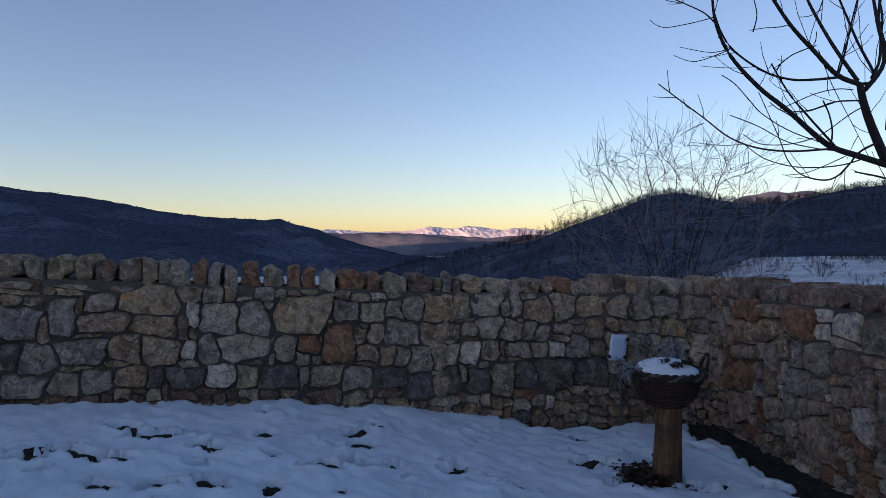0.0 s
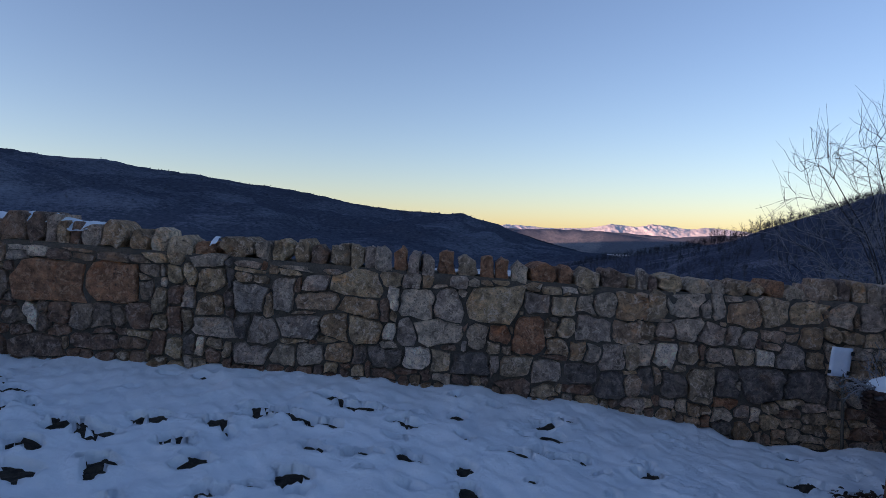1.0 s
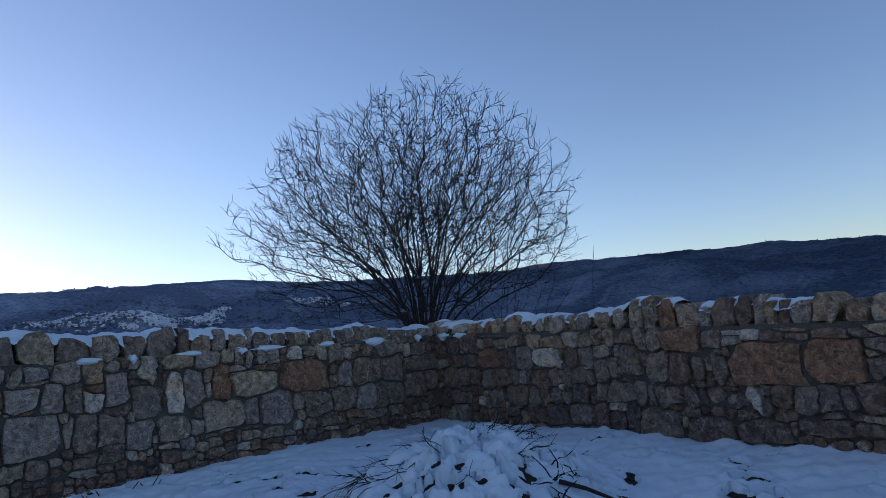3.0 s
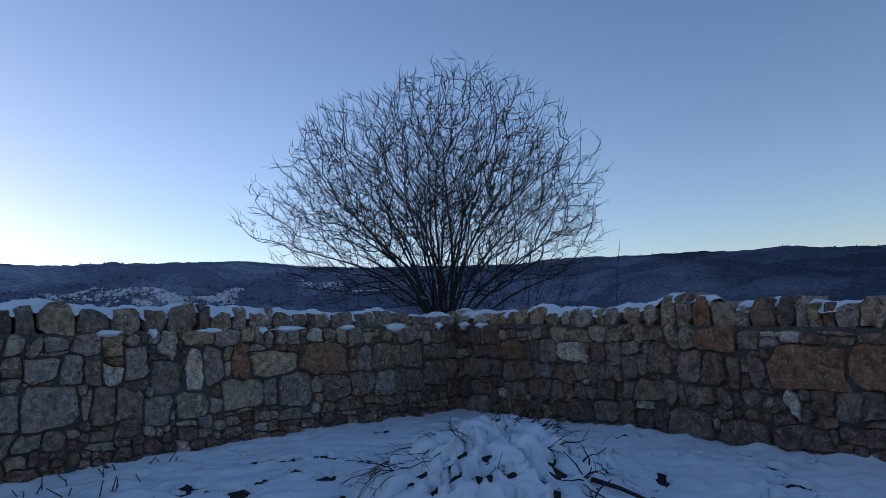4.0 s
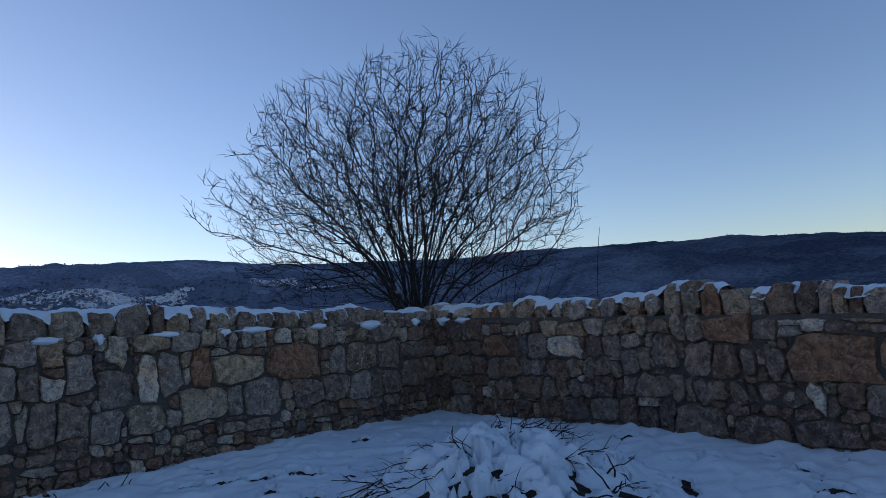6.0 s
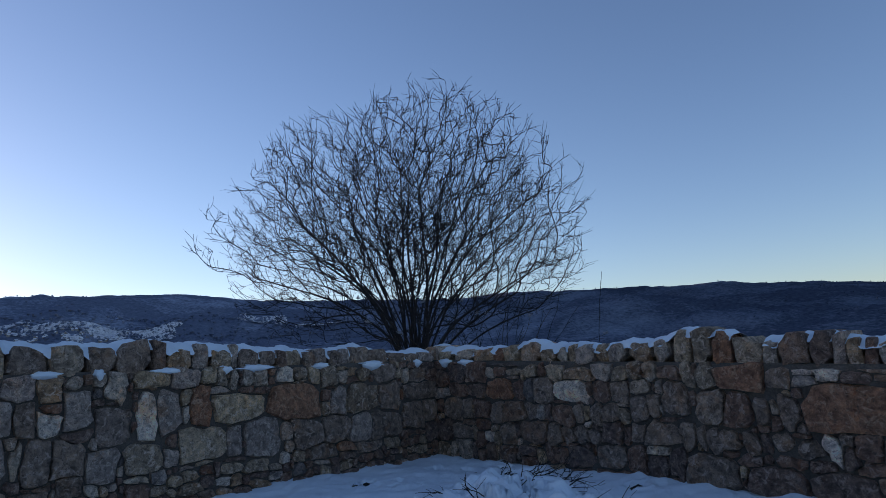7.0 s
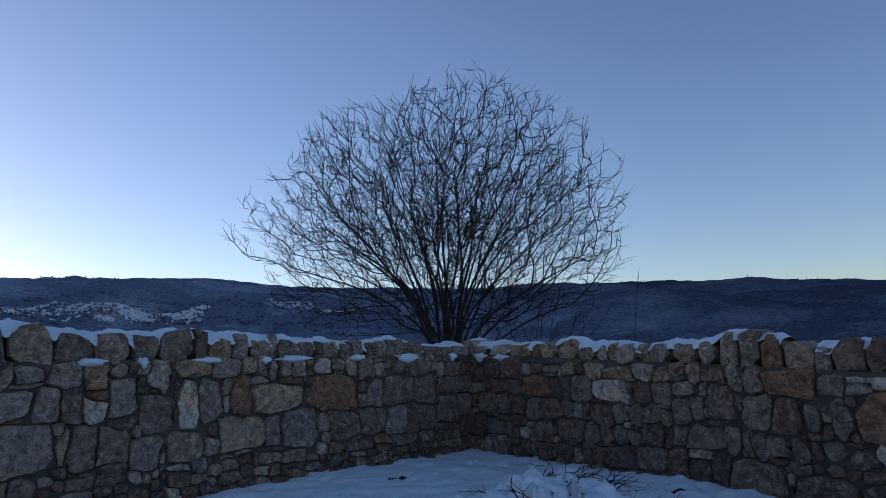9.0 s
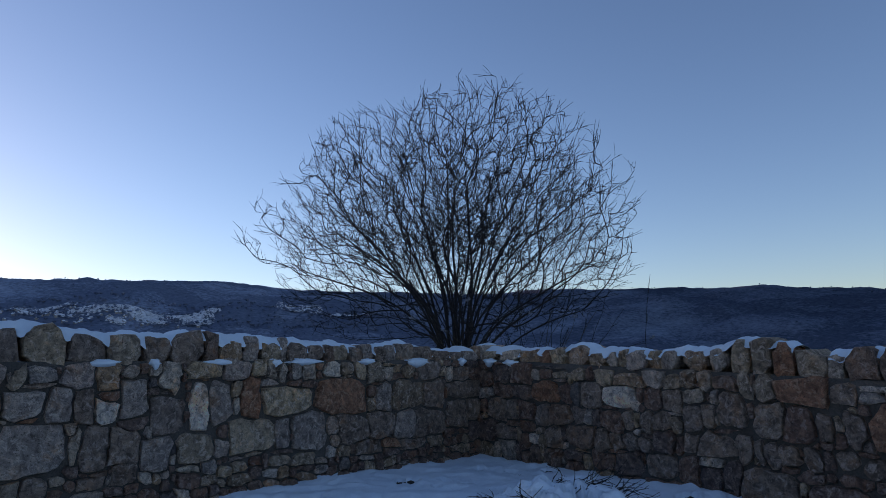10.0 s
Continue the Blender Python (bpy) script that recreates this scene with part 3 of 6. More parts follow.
def wall_snow(W, cover, thick, seed, name, label, flip=1):
    """Snow lying along the coping, dipping between the stones."""
    us = np.arange(-0.3 if W is WA1 else 0.0, W.length, 0.025)
    top = np.array([max([t for a, c, t in W.tops if a - 0.01 <= u <= c + 0.01] or [W.top(u)]) for u in us])
    pad = np.pad(top, 3, mode="edge")
    joints = np.array([a for a, c, t in W.tops])
    dip = np.exp(-(np.abs(us[:, None] - joints[None]).min(1) / 0.035) ** 2)
    dip = dip * (1.0 if flip == -1 else 0.3)
    soft = np.mean([pad[k:k + len(us)] for k in range(7)], 0) - 0.035 * dip
    gaps = np.clip(0.035 + 0.03 * waves(us, us * 0, 0.7, seed + 2), 0.012, 1)
    th = thick(us) * (0.85 + 0.3 * waves(us, us * 0, 0.9, seed) + 0.15 * waves(us, us * 0, 0.3, seed + 1)) - (1 - cover(us)) * gaps
    cross = np.linspace(0, 1, 10)
    uu, cc = np.meshgrid(us, cross, indexing="ij")
    wide = np.pad(top, 13, mode="edge")
    bed = np.mean([wide[k:k + len(us)] for k in range(27)], 0)
    proud = np.clip(soft - bed - 0.02 * dip, -0.06, 0.05)[:, None] * (1.0 if flip == -1 else 0.6)
    t2, s2 = th[:, None], (0.6 * bed + 0.4 * soft - 0.014)[:, None]
    arch = np.sin(np.pi * np.clip(cc * 0.94 + 0.05, 0, 1)) ** 0.5
    edge = 0.09 + 0.025 * waves(uu, uu * 0, 0.18, seed + 3) - proud * 1.3
    z = s2 + t2 * arch - (1 - arch) * edge - (cc > 0.97) * 0.1 + waves(uu, cc * 0.4, 0.12, seed + 4) * 0.006
    out = (0.075 if flip == -1 else 0.05) + proud * 0.9 + cc * (WALL_DEPTH - 0.075) + (cc < 0.01) * 0.014 * waves(uu, uu * 0, 0.15, seed + 5)
    nx, ny = -W.dir.y * flip, W.dir.x * flip
    x, y = W.a.x + W.dir.x * uu + nx * out, W.a.y + W.dir.y * uu + ny * out
    good = th > 0.012
    keep = (good[:-1] & good[1:])[:, None] & np.ones((1, len(cross) - 1), bool)
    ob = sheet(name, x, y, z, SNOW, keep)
    return tagged(ob, label, "snow", kind="stuff")


def field_sizes(u, v, r):
    """Stone sizes by height on the face: flat slips, two or three bold courses, rubble at the foot."""
    if v < 0.05:
        return r.uniform(0.1, 0.32), r.uniform(0.06, 0.11)
    if v < 0.78:
        if r.random() < 0.62:
            return r.uniform(0.2, 0.4), r.uniform(0.16, 0.29)
        return r.uniform(0.1, 0.2), r.uniform(0.1, 0.22)
    return r.uniform(0.08, 0.24), r.uniform(0.07, 0.13)


def corner_sizes(u, v, r):
    """Leaning slabs over bold footing blocks near the inner corner, squarer stones further on."""
    if u < 2.3 and v > 0.04:
        return r.uniform(0.26, 0.44), r.uniform(0.18, 0.29)
    if u < 4.4:
        if v > 0.75:
            return r.uniform(0.28, 0.52), r.uniform(0.2, 0.27)
        if r.random() < 0.6:
            return r.uniform(0.14, 0.24), r.uniform(0.2, 0.31)
        return r.uniform(0.2, 0.4), r.uniform(0.14, 0.25)
    if u > 10.2 and 0.05 < v < 0.75:
        return r.uniform(0.14, 0.34), r.uniform(0.13, 0.22)
    return field_sizes(u, v, r)


def upright_coping(u, r):
    wide = r.choice((r.uniform(0.1, 0.15), r.uniform(0.14, 0.2), r.uniform(0.14, 0.2), r.uniform(0.2, 0.3)))
    if u < 5.5:
        wide = min(wide * 0.85, 0.22)
        return wide, r.uniform(0.15, 0.265), r.uniform(-0.25, 0.25)
    return wide, r.uniform(0.14, 0.215), r.uniform(-0.2, 0.2)


def broad_coping(u, r):
    if u < 2.6:
        return r.uniform(0.13, 0.2), r.uniform(0.14, 0.19), r.uniform(-0.1, 0.1)
    return r.uniform(0.22, 0.42), r.uniform(0.17, 0.28), r.uniform(-0.16, 0.16)


# stones that stand out, course by course: along, down, wide, high, kind and lean
WEST_TOP = [(5.35, 0.02, 0.07, 0.09, 0), (5.18, -0.01, 0.14, 0.15, 0), (5.06, -0.03, 0.1, 0.21, 0, -0.7), (4.84, 0.01, 0.21, 0.13, 0), (4.57, -0.02, 0.24, 0.17, 0), (4.38, -0.0, 0.17, 0.2, 0), (4.23, 0.01, 0.13, 0.09, 0), (4.16, 0.1, 0.2, 0.33, 5), (4.02, 0.01, 0.15, 0.1, 0), (3.87, -0.01, 0.21, 0.23, 0, -0.35), (3.49, 0.01, 0.34, 0.13, 0), (3.21, -0.03, 0.28, 0.16, 0), (3.05, -0.01, 0.13, 0.14, 0), (2.95, -0.0, 0.09, 0.15, 0), (2.81, 0.02, 0.11, 0.16, 0, -0.2)]
WEST_TOP2 = [(2.67, 0.02, 0.1, 0.15, 0), (2.48, -0.01, 0.16, 0.17, 0), (2.19, -0.02, 0.2, 0.14, 2), (2.0, 0.0, 0.17, 0.12, 0), (1.83, 0.01, 0.16, 0.18, 0), (1.59, -0.0, 0.22, 0.2, 0), (1.46, 0.03, 0.12, 0.15, 0), (1.12, 0.03, 0.21, 0.14, 0), (0.73, -0.01, 0.34, 0.21, 6), (0.62, 0.06, 0.09, 0.13, 0), (0.21, 0.07, 0.29, 0.16, 6)]
WEST_MID = [(5.36, 0.11, 0.15, 0.41, 1), (5.21, 0.17, 0.14, 0.18, 0), (4.92, 0.18, 0.26, 0.23, 5), (4.72, 0.15, 0.19, 0.28, 5), (4.56, 0.18, 0.15, 0.27, 6), (4.37, 0.27, 0.18, 0.19, 2), (3.83, 0.26, 0.29, 0.31, 6), (3.61, 0.15, 0.19, 0.44, 2), (3.39, 0.15, 0.21, 0.39, 5), (3.1, 0.13, 0.21, 0.38, 1), (2.51, 0.24, 0.56, 0.27, 0), (2.92, 0.15, 0.22, 0.09, 0), (1.84, 0.15, 0.64, 0.39, 1), (1.73, 0.35, 0.11, 0.21, 0), (1.49, 0.23, 0.23, 0.29, 5), (1.0, 0.2, 0.48, 0.31, 0), (0.66, 0.22, 0.37, 0.32, 6), (0.01, 0.26, 0.61, 0.2, 6)]
WEST_LOW = [(5.2, 0.37, 0.19, 0.12, 0), (4.68, 0.44, 0.09, 0.11, 0), (4.76, 0.43, 0.46, 0.38, 5), (5.22, 0.5, 0.18, 0.32, 5), (4.66, 0.53, 0.07, 0.27, 0), (4.45, 0.48, 0.2, 0.37, 6), (4.21, 0.51, 0.22, 0.28, 6), (3.94, 0.6, 0.25, 0.29, 5), (3.57, 0.59, 0.32, 0.26, 0), (3.41, 0.66, 0.14, 0.17, 0), (2.98, 0.5, 0.44, 0.31, 0), (2.78, 0.53, 0.17, 0.3, 5), (2.35, 0.51, 0.41, 0.34, 5), (2.19, 0.57, 0.15, 0.16, 0), (1.83, 0.51, 0.36, 0.33, 6), (1.46, 0.52, 0.36, 0.27, 6), (1.13, 0.54, 0.31, 0.29, 5), (0.66, 0.54, 0.46, 0.28, 6), (0.27, 0.46, 0.34, 0.33, 6), (0.06, 0.47, 0.21, 0.27, 6)]
WEST_FOOT = [(5.4, 0.61, 0.11, 0.2, 0), (4.22, 0.79, 0.21, 0.17, 6), (3.95, 0.88, 0.09, 0.08, 0), (3.53, 0.83, 0.15, 0.13, 0), (3.37, 0.89, 0.15, 0.1, 0), (5.26, 0.83, 0.25, 0.17, 6), (5.05, 0.83, 0.22, 0.16, 0), (4.86, 0.85, 0.18, 0.16, 6), (4.46, 0.88, 0.2, 0.1, 6), (1.62, 0.83, 0.37, 0.14, 6), (2.78, 0.86, 0.22, 0.1, 0), (2.5, 0.88, 0.25, 0.12, 0), (2.24, 0.86, 0.1, 0.11, 2), (2.06, 0.86, 0.15, 0.12, 0), (0.98, 0.85, 0.4, 0.13, 6), (0.73, 0.84, 0.22, 0.14, 0), (3.22, 0.86, 0.16, 0.12, 0), (2.9, 0.98, 0.16, 0.08, 2)]
# dun in place of grey here puts the corner's shade into the stone
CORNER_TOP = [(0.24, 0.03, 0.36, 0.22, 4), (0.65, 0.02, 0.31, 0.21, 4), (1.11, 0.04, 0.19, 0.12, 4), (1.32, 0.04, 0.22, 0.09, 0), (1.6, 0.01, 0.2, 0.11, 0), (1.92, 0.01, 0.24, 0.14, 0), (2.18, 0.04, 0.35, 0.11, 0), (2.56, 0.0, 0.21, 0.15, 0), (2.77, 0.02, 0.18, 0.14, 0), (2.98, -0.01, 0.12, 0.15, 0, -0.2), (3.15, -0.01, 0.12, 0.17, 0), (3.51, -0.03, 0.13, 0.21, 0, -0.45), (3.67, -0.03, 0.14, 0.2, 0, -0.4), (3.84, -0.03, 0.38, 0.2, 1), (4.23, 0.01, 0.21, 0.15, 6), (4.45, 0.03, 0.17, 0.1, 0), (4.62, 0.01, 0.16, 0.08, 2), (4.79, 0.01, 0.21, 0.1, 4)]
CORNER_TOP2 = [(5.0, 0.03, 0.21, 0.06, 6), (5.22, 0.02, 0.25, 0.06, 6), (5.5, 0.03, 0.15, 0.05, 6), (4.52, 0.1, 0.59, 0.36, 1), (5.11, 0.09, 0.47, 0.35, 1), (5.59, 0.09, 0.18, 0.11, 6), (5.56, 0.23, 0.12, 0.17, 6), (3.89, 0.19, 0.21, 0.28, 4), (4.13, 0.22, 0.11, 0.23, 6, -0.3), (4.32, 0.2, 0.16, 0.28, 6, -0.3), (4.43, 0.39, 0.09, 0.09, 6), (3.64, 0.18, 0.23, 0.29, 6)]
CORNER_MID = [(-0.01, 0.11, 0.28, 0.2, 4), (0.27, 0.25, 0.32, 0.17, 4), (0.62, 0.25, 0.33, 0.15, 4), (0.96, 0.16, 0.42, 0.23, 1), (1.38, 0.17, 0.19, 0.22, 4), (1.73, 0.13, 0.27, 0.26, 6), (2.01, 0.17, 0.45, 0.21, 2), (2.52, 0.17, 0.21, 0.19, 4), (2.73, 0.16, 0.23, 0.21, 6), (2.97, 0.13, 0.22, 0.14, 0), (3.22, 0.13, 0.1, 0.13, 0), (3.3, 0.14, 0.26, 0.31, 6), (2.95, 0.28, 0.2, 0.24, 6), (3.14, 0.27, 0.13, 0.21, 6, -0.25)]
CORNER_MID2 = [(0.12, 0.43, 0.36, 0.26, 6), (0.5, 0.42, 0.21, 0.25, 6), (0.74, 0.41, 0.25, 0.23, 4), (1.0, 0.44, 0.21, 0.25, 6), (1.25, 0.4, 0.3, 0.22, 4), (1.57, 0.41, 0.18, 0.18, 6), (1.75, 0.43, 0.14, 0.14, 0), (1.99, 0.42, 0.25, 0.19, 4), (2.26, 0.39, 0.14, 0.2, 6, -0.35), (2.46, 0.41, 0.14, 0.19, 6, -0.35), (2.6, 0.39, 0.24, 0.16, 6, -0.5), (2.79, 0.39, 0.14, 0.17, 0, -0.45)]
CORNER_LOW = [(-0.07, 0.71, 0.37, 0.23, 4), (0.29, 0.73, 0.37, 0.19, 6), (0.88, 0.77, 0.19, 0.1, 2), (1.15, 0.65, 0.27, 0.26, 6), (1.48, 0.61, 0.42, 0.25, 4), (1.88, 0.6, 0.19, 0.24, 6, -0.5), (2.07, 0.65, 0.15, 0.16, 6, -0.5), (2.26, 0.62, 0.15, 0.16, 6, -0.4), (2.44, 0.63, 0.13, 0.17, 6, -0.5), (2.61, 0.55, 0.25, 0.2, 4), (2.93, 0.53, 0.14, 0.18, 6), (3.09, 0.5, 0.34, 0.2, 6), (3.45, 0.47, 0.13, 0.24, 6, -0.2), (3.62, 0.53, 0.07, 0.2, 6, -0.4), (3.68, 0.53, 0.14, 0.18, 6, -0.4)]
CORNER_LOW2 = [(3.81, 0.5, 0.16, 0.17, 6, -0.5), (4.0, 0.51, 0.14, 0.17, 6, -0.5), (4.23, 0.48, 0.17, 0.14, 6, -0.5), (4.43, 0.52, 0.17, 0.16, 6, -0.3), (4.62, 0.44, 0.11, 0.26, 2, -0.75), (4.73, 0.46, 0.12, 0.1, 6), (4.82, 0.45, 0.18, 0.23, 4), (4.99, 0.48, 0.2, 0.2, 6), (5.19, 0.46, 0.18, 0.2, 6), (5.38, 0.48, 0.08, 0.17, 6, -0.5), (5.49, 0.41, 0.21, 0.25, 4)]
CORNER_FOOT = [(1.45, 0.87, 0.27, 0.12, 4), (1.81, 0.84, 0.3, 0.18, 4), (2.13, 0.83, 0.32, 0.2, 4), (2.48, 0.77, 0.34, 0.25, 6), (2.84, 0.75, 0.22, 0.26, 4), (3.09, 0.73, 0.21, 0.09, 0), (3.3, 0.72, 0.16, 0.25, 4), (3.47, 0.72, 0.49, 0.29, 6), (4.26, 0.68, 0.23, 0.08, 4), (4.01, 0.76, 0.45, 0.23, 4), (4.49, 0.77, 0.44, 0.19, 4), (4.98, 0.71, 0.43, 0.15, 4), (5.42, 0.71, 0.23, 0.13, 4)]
LONG_TOP = [(6.39, 0.01, 0.22, 0.06, 0), (6.67, 0.01, 0.08, 0.09, 0), (6.75, 0.03, 0.2, 0.06, 0), (7.15, -0.03, 0.18, 0.05, 5), (6.39, 0.1, 0.14, 0.09, 0), (6.53, 0.1, 0.13, 0.07, 0), (6.39, 0.19, 0.26, 0.23, 0), (6.65, 0.23, 0.06, 0.19, 0), (6.71, 0.1, 0.19, 0.29, 5), (6.95, 0.06, 0.24, 0.13, 0), (6.9, 0.2, 0.35, 0.16, 0), (7.2, 0.0, 0.42, 0.21, 0), (7.27, 0.21, 0.35, 0.17, 0), (7.68, 0.12, 0.09, 0.19, 2), (7.63, 0.0, 0.15, 0.09, 0), (7.8, -0.02, 0.14, 0.11, 5), (7.96, -0.02, 0.09, 0.11, 0), (7.78, 0.1, 0.28, 0.27, 0)]
LONG_TOP2 = [(8.08, 0.1, 0.2, 0.26, 5), (8.25, 0.08, 0.09, 0.07, 0), (8.36, 0.05, 0.42, 0.31, 0), (8.82, 0.07, 0.21, 0.18, 5), (9.05, 0.07, 0.2, 0.18, 0), (9.25, 0.05, 0.17, 0.16, 0), (9.38, 0.04, 0.21, 0.17, 0), (9.59, 0.02, 0.24, 0.2, 0), (9.85, 0.0, 0.15, 0.21, 0), (10.02, 0.01, 0.27, 0.17, 0), (8.22, -0.03, 0.13, 0.1, 5), (8.34, -0.01, 0.11, 0.06, 0), (8.83, 0.0, 0.12, 0.07, 0), (8.97, 0.02, 0.16, 0.06, 0), (9.14, 0.01, 0.13, 0.05, 2)]
LONG_MID = [(6.38, 0.44, 0.11, 0.21, 3), (6.5, 0.45, 0.25, 0.22, 5), (6.77, 0.4, 0.32, 0.21, 5), (7.11, 0.37, 0.23, 0.21, 0), (7.36, 0.39, 0.26, 0.22, 0), (7.63, 0.41, 0.11, 0.17, 2), (7.76, 0.37, 0.15, 0.23, 5), (7.93, 0.38, 0.39, 0.2, 0), (8.34, 0.39, 0.17, 0.19, 0), (8.53, 0.37, 0.18, 0.17, 1), (8.74, 0.27, 0.26, 0.31, 1), (8.99, 0.3, 0.11, 0.14, 0), (9.01, 0.44, 0.19, 0.13, 0), (9.21, 0.44, 0.12, 0.17, 0), (9.35, 0.45, 0.13, 0.14, 0), (9.47, 0.43, 0.21, 0.22, 5), (9.69, 0.43, 0.21, 0.19, 0)]
LONG_MID2 = [(9.12, 0.23, 0.12, 0.18, 0, 0.35), (9.27, 0.23, 0.3, 0.2, 5), (9.56, 0.23, 0.25, 0.18, 0), (9.81, 0.23, 0.1, 0.16, 0, 0.25), (9.93, 0.24, 0.13, 0.13, 0, 0.2), (10.08, 0.2, 0.2, 0.18, 0), (9.9, 0.41, 0.2, 0.21, 2), (10.1, 0.4, 0.18, 0.18, 0), (10.28, 0.21, 0.19, 0.18, 0, 0.3), (10.47, 0.23, 0.13, 0.17, 5, 0.3), (10.57, 0.28, 0.15, 0.13, 5), (10.77, 0.24, 0.18, 0.1, 0), (11.05, 0.19, 0.19, 0.18, 0), (11.26, 0.19, 0.13, 0.11, 0), (11.79, 0.18, 0.26, 0.18, 0), (12.11, 0.18, 0.16, 0.15, 5)]
LONG_LOW = [(6.38, 0.67, 0.3, 0.19, 0), (6.7, 0.65, 0.21, 0.2, 0), (6.92, 0.63, 0.22, 0.19, 0), (7.17, 0.62, 0.23, 0.17, 0), (7.38, 0.64, 0.11, 0.17, 3), (7.55, 0.64, 0.27, 0.17, 3), (7.82, 0.63, 0.22, 0.17, 2), (8.06, 0.63, 0.16, 0.18, 0), (8.23, 0.62, 0.31, 0.18, 3), (8.54, 0.62, 0.07, 0.16, 5, 0.4), (8.64, 0.61, 0.23, 0.17, 0), (8.89, 0.61, 0.27, 0.2, 5), (9.16, 0.61, 0.29, 0.19, 3), (9.45, 0.65, 0.22, 0.25, 3), (9.68, 0.67, 0.11, 0.18, 0), (9.8, 0.62, 0.13, 0.23, 3), (9.99, 0.64, 0.19, 0.21, 3)]
LONG_END = [(10.36, 0.01, 0.12, 0.19, 0), (10.49, 0.03, 0.25, 0.18, 0), (10.75, 0.01, 0.22, 0.21, 0), (10.98, 0.02, 0.27, 0.16, 0), (11.28, -0.0, 0.19, 0.18, 0), (11.51, -0.01, 0.18, 0.2, 5), (11.72, -0.01, 0.24, 0.15, 0), (11.99, -0.02, 0.34, 0.19, 0), (10.33, 0.4, 0.24, 0.15, 0), (10.71, 0.39, 0.16, 0.14, 2), (10.91, 0.33, 0.19, 0.21, 0), (11.11, 0.38, 0.15, 0.14, 0), (11.43, 0.32, 0.2, 0.1, 0), (11.66, 0.32, 0.14, 0.11, 0)]
LONG_FOOT = [(10.19, 0.58, 0.21, 0.3, 0), (10.4, 0.58, 0.19, 0.25, 3), (10.62, 0.54, 0.33, 0.29, 3), (10.95, 0.54, 0.34, 0.25, 3), (11.46, 0.43, 0.29, 0.18, 0), (9.28, 0.89, 0.19, 0.09, 0), (9.47, 0.9, 0.08, 0.1, 0), (9.65, 0.88, 0.17, 0.09, 0), (9.96, 0.94, 0.13, 0.1, 0)]
EAST_KEY = [(0.97, -0.01, 0.38, 0.23, 1), (1.49, -0.04, 0.27, 0.17, 2), (1.79, -0.09, 0.22, 0.24, 6), (1.23, 0.22, 0.27, 0.23, 5), (1.49, 0.25, 0.32, 0.17, 6), (1.04, 0.45, 0.26, 0.21, 0), (1.3, 0.49, 0.17, 0.16, 5), (1.73, 0.33, 0.2, 0.28, 6), (1.5, 0.49, 0.19, 0.14, 0), (0.35, -0.04, 0.34, 0.16, 1)]
COPING_WEST = [(0.06, 0.21, 0.13), (0.27, 0.24, 0.14), (0.52, 0.27, 0.15), (0.81, 0.29, 0.19), (1.13, 0.25, 0.23), (1.39, 0.15, 0.2), (1.54, 0.13, 0.19), (1.68, 0.19, 0.21), (1.87, 0.16, 0.18), (2.02, 0.22, 0.19), (2.25, 0.1, 0.19), (2.36, 0.2, 0.2), (2.57, 0.21, 0.21), (2.86, 0.23, 0.19), (3.1, 0.16, 0.26), (3.3, 0.19, 0.23), (3.48, 0.16, 0.3), (3.65, 0.3, 0.29), (3.98, 0.2, 0.26), (4.17, 0.29, 0.27), (4.49, 0.29, 0.25), (4.76, 0.33, 0.31), (5.04, 0.23, 0.26), (5.28, 0.19, 0.24)]
COPING_CORNER = [(0.06, 0.25, 0.15), (0.34, 0.37, 0.16), (0.72, 0.35, 0.16), (1.07, 0.17, 0.19), (1.24, 0.25, 0.19), (1.51, 0.3, 0.23), (1.82, 0.24, 0.16), (2.07, 0.14, 0.18), (2.21, 0.13, 0.19), (2.36, 0.18, 0.2), (2.54, 0.17, 0.2), (2.72, 0.2, 0.21), (2.94, 0.27, 0.21), (3.23, 0.19, 0.22), (3.44, 0.17, 0.31), (3.62, 0.18, 0.31), (3.81, 0.17, 0.31), (4.0, 0.24, 0.26), (4.25, 0.1, 0.21), (4.39, 0.21, 0.27), (4.6, 0.16, 0.26), (4.76, 0.09, 0.27), (4.84, 0.12, 0.23)]
COPING_MID = [(4.97, 0.09, 0.23), (5.06, 0.19, 0.2), (5.27, 0.2, 0.25), (5.47, 0.18, 0.2), (5.67, 0.14, 0.24)]
COPING_LONG = [(6.54, 0.13, 0.18), (6.68, 0.19, 0.2), (6.89, 0.11, 0.21), (7.04, 0.13, 0.2), (7.18, 0.17, 0.21), (7.37, 0.1, 0.21), (7.46, 0.1, 0.2), (7.59, 0.12, 0.23), (7.72, 0.11, 0.22), (7.83, 0.12, 0.21), (7.95, 0.12, 0.18), (8.08, 0.16, 0.22), (8.25, 0.18, 0.21), (8.45, 0.12, 0.21), (8.57, 0.12, 0.21), (8.71, 0.15, 0.2), (8.87, 0.23, 0.2), (9.1, 0.14, 0.19), (9.26, 0.2, 0.17), (9.48, 0.21, 0.19)]
COPING_END = [(9.7, 0.15, 0.15), (9.85, 0.06, 0.14), (9.91, 0.23, 0.17), (10.15, 0.22, 0.15), (10.37, 0.1, 0.14), (10.5, 0.15, 0.14), (10.65, 0.14, 0.14), (10.79, 0.15, 0.16), (10.95, 0.15, 0.15), (11.11, 0.1, 0.15), (11.2, 0.16, 0.19), (11.38, 0.07, 0.19), (11.46, 0.11, 0.21), (11.58, 0.1, 0.19), (11.69, 0.17, 0.18), (11.87, 0.12, 0.17), (12.0, 0.14, 0.17), (12.15, 0.1, 0.16)]

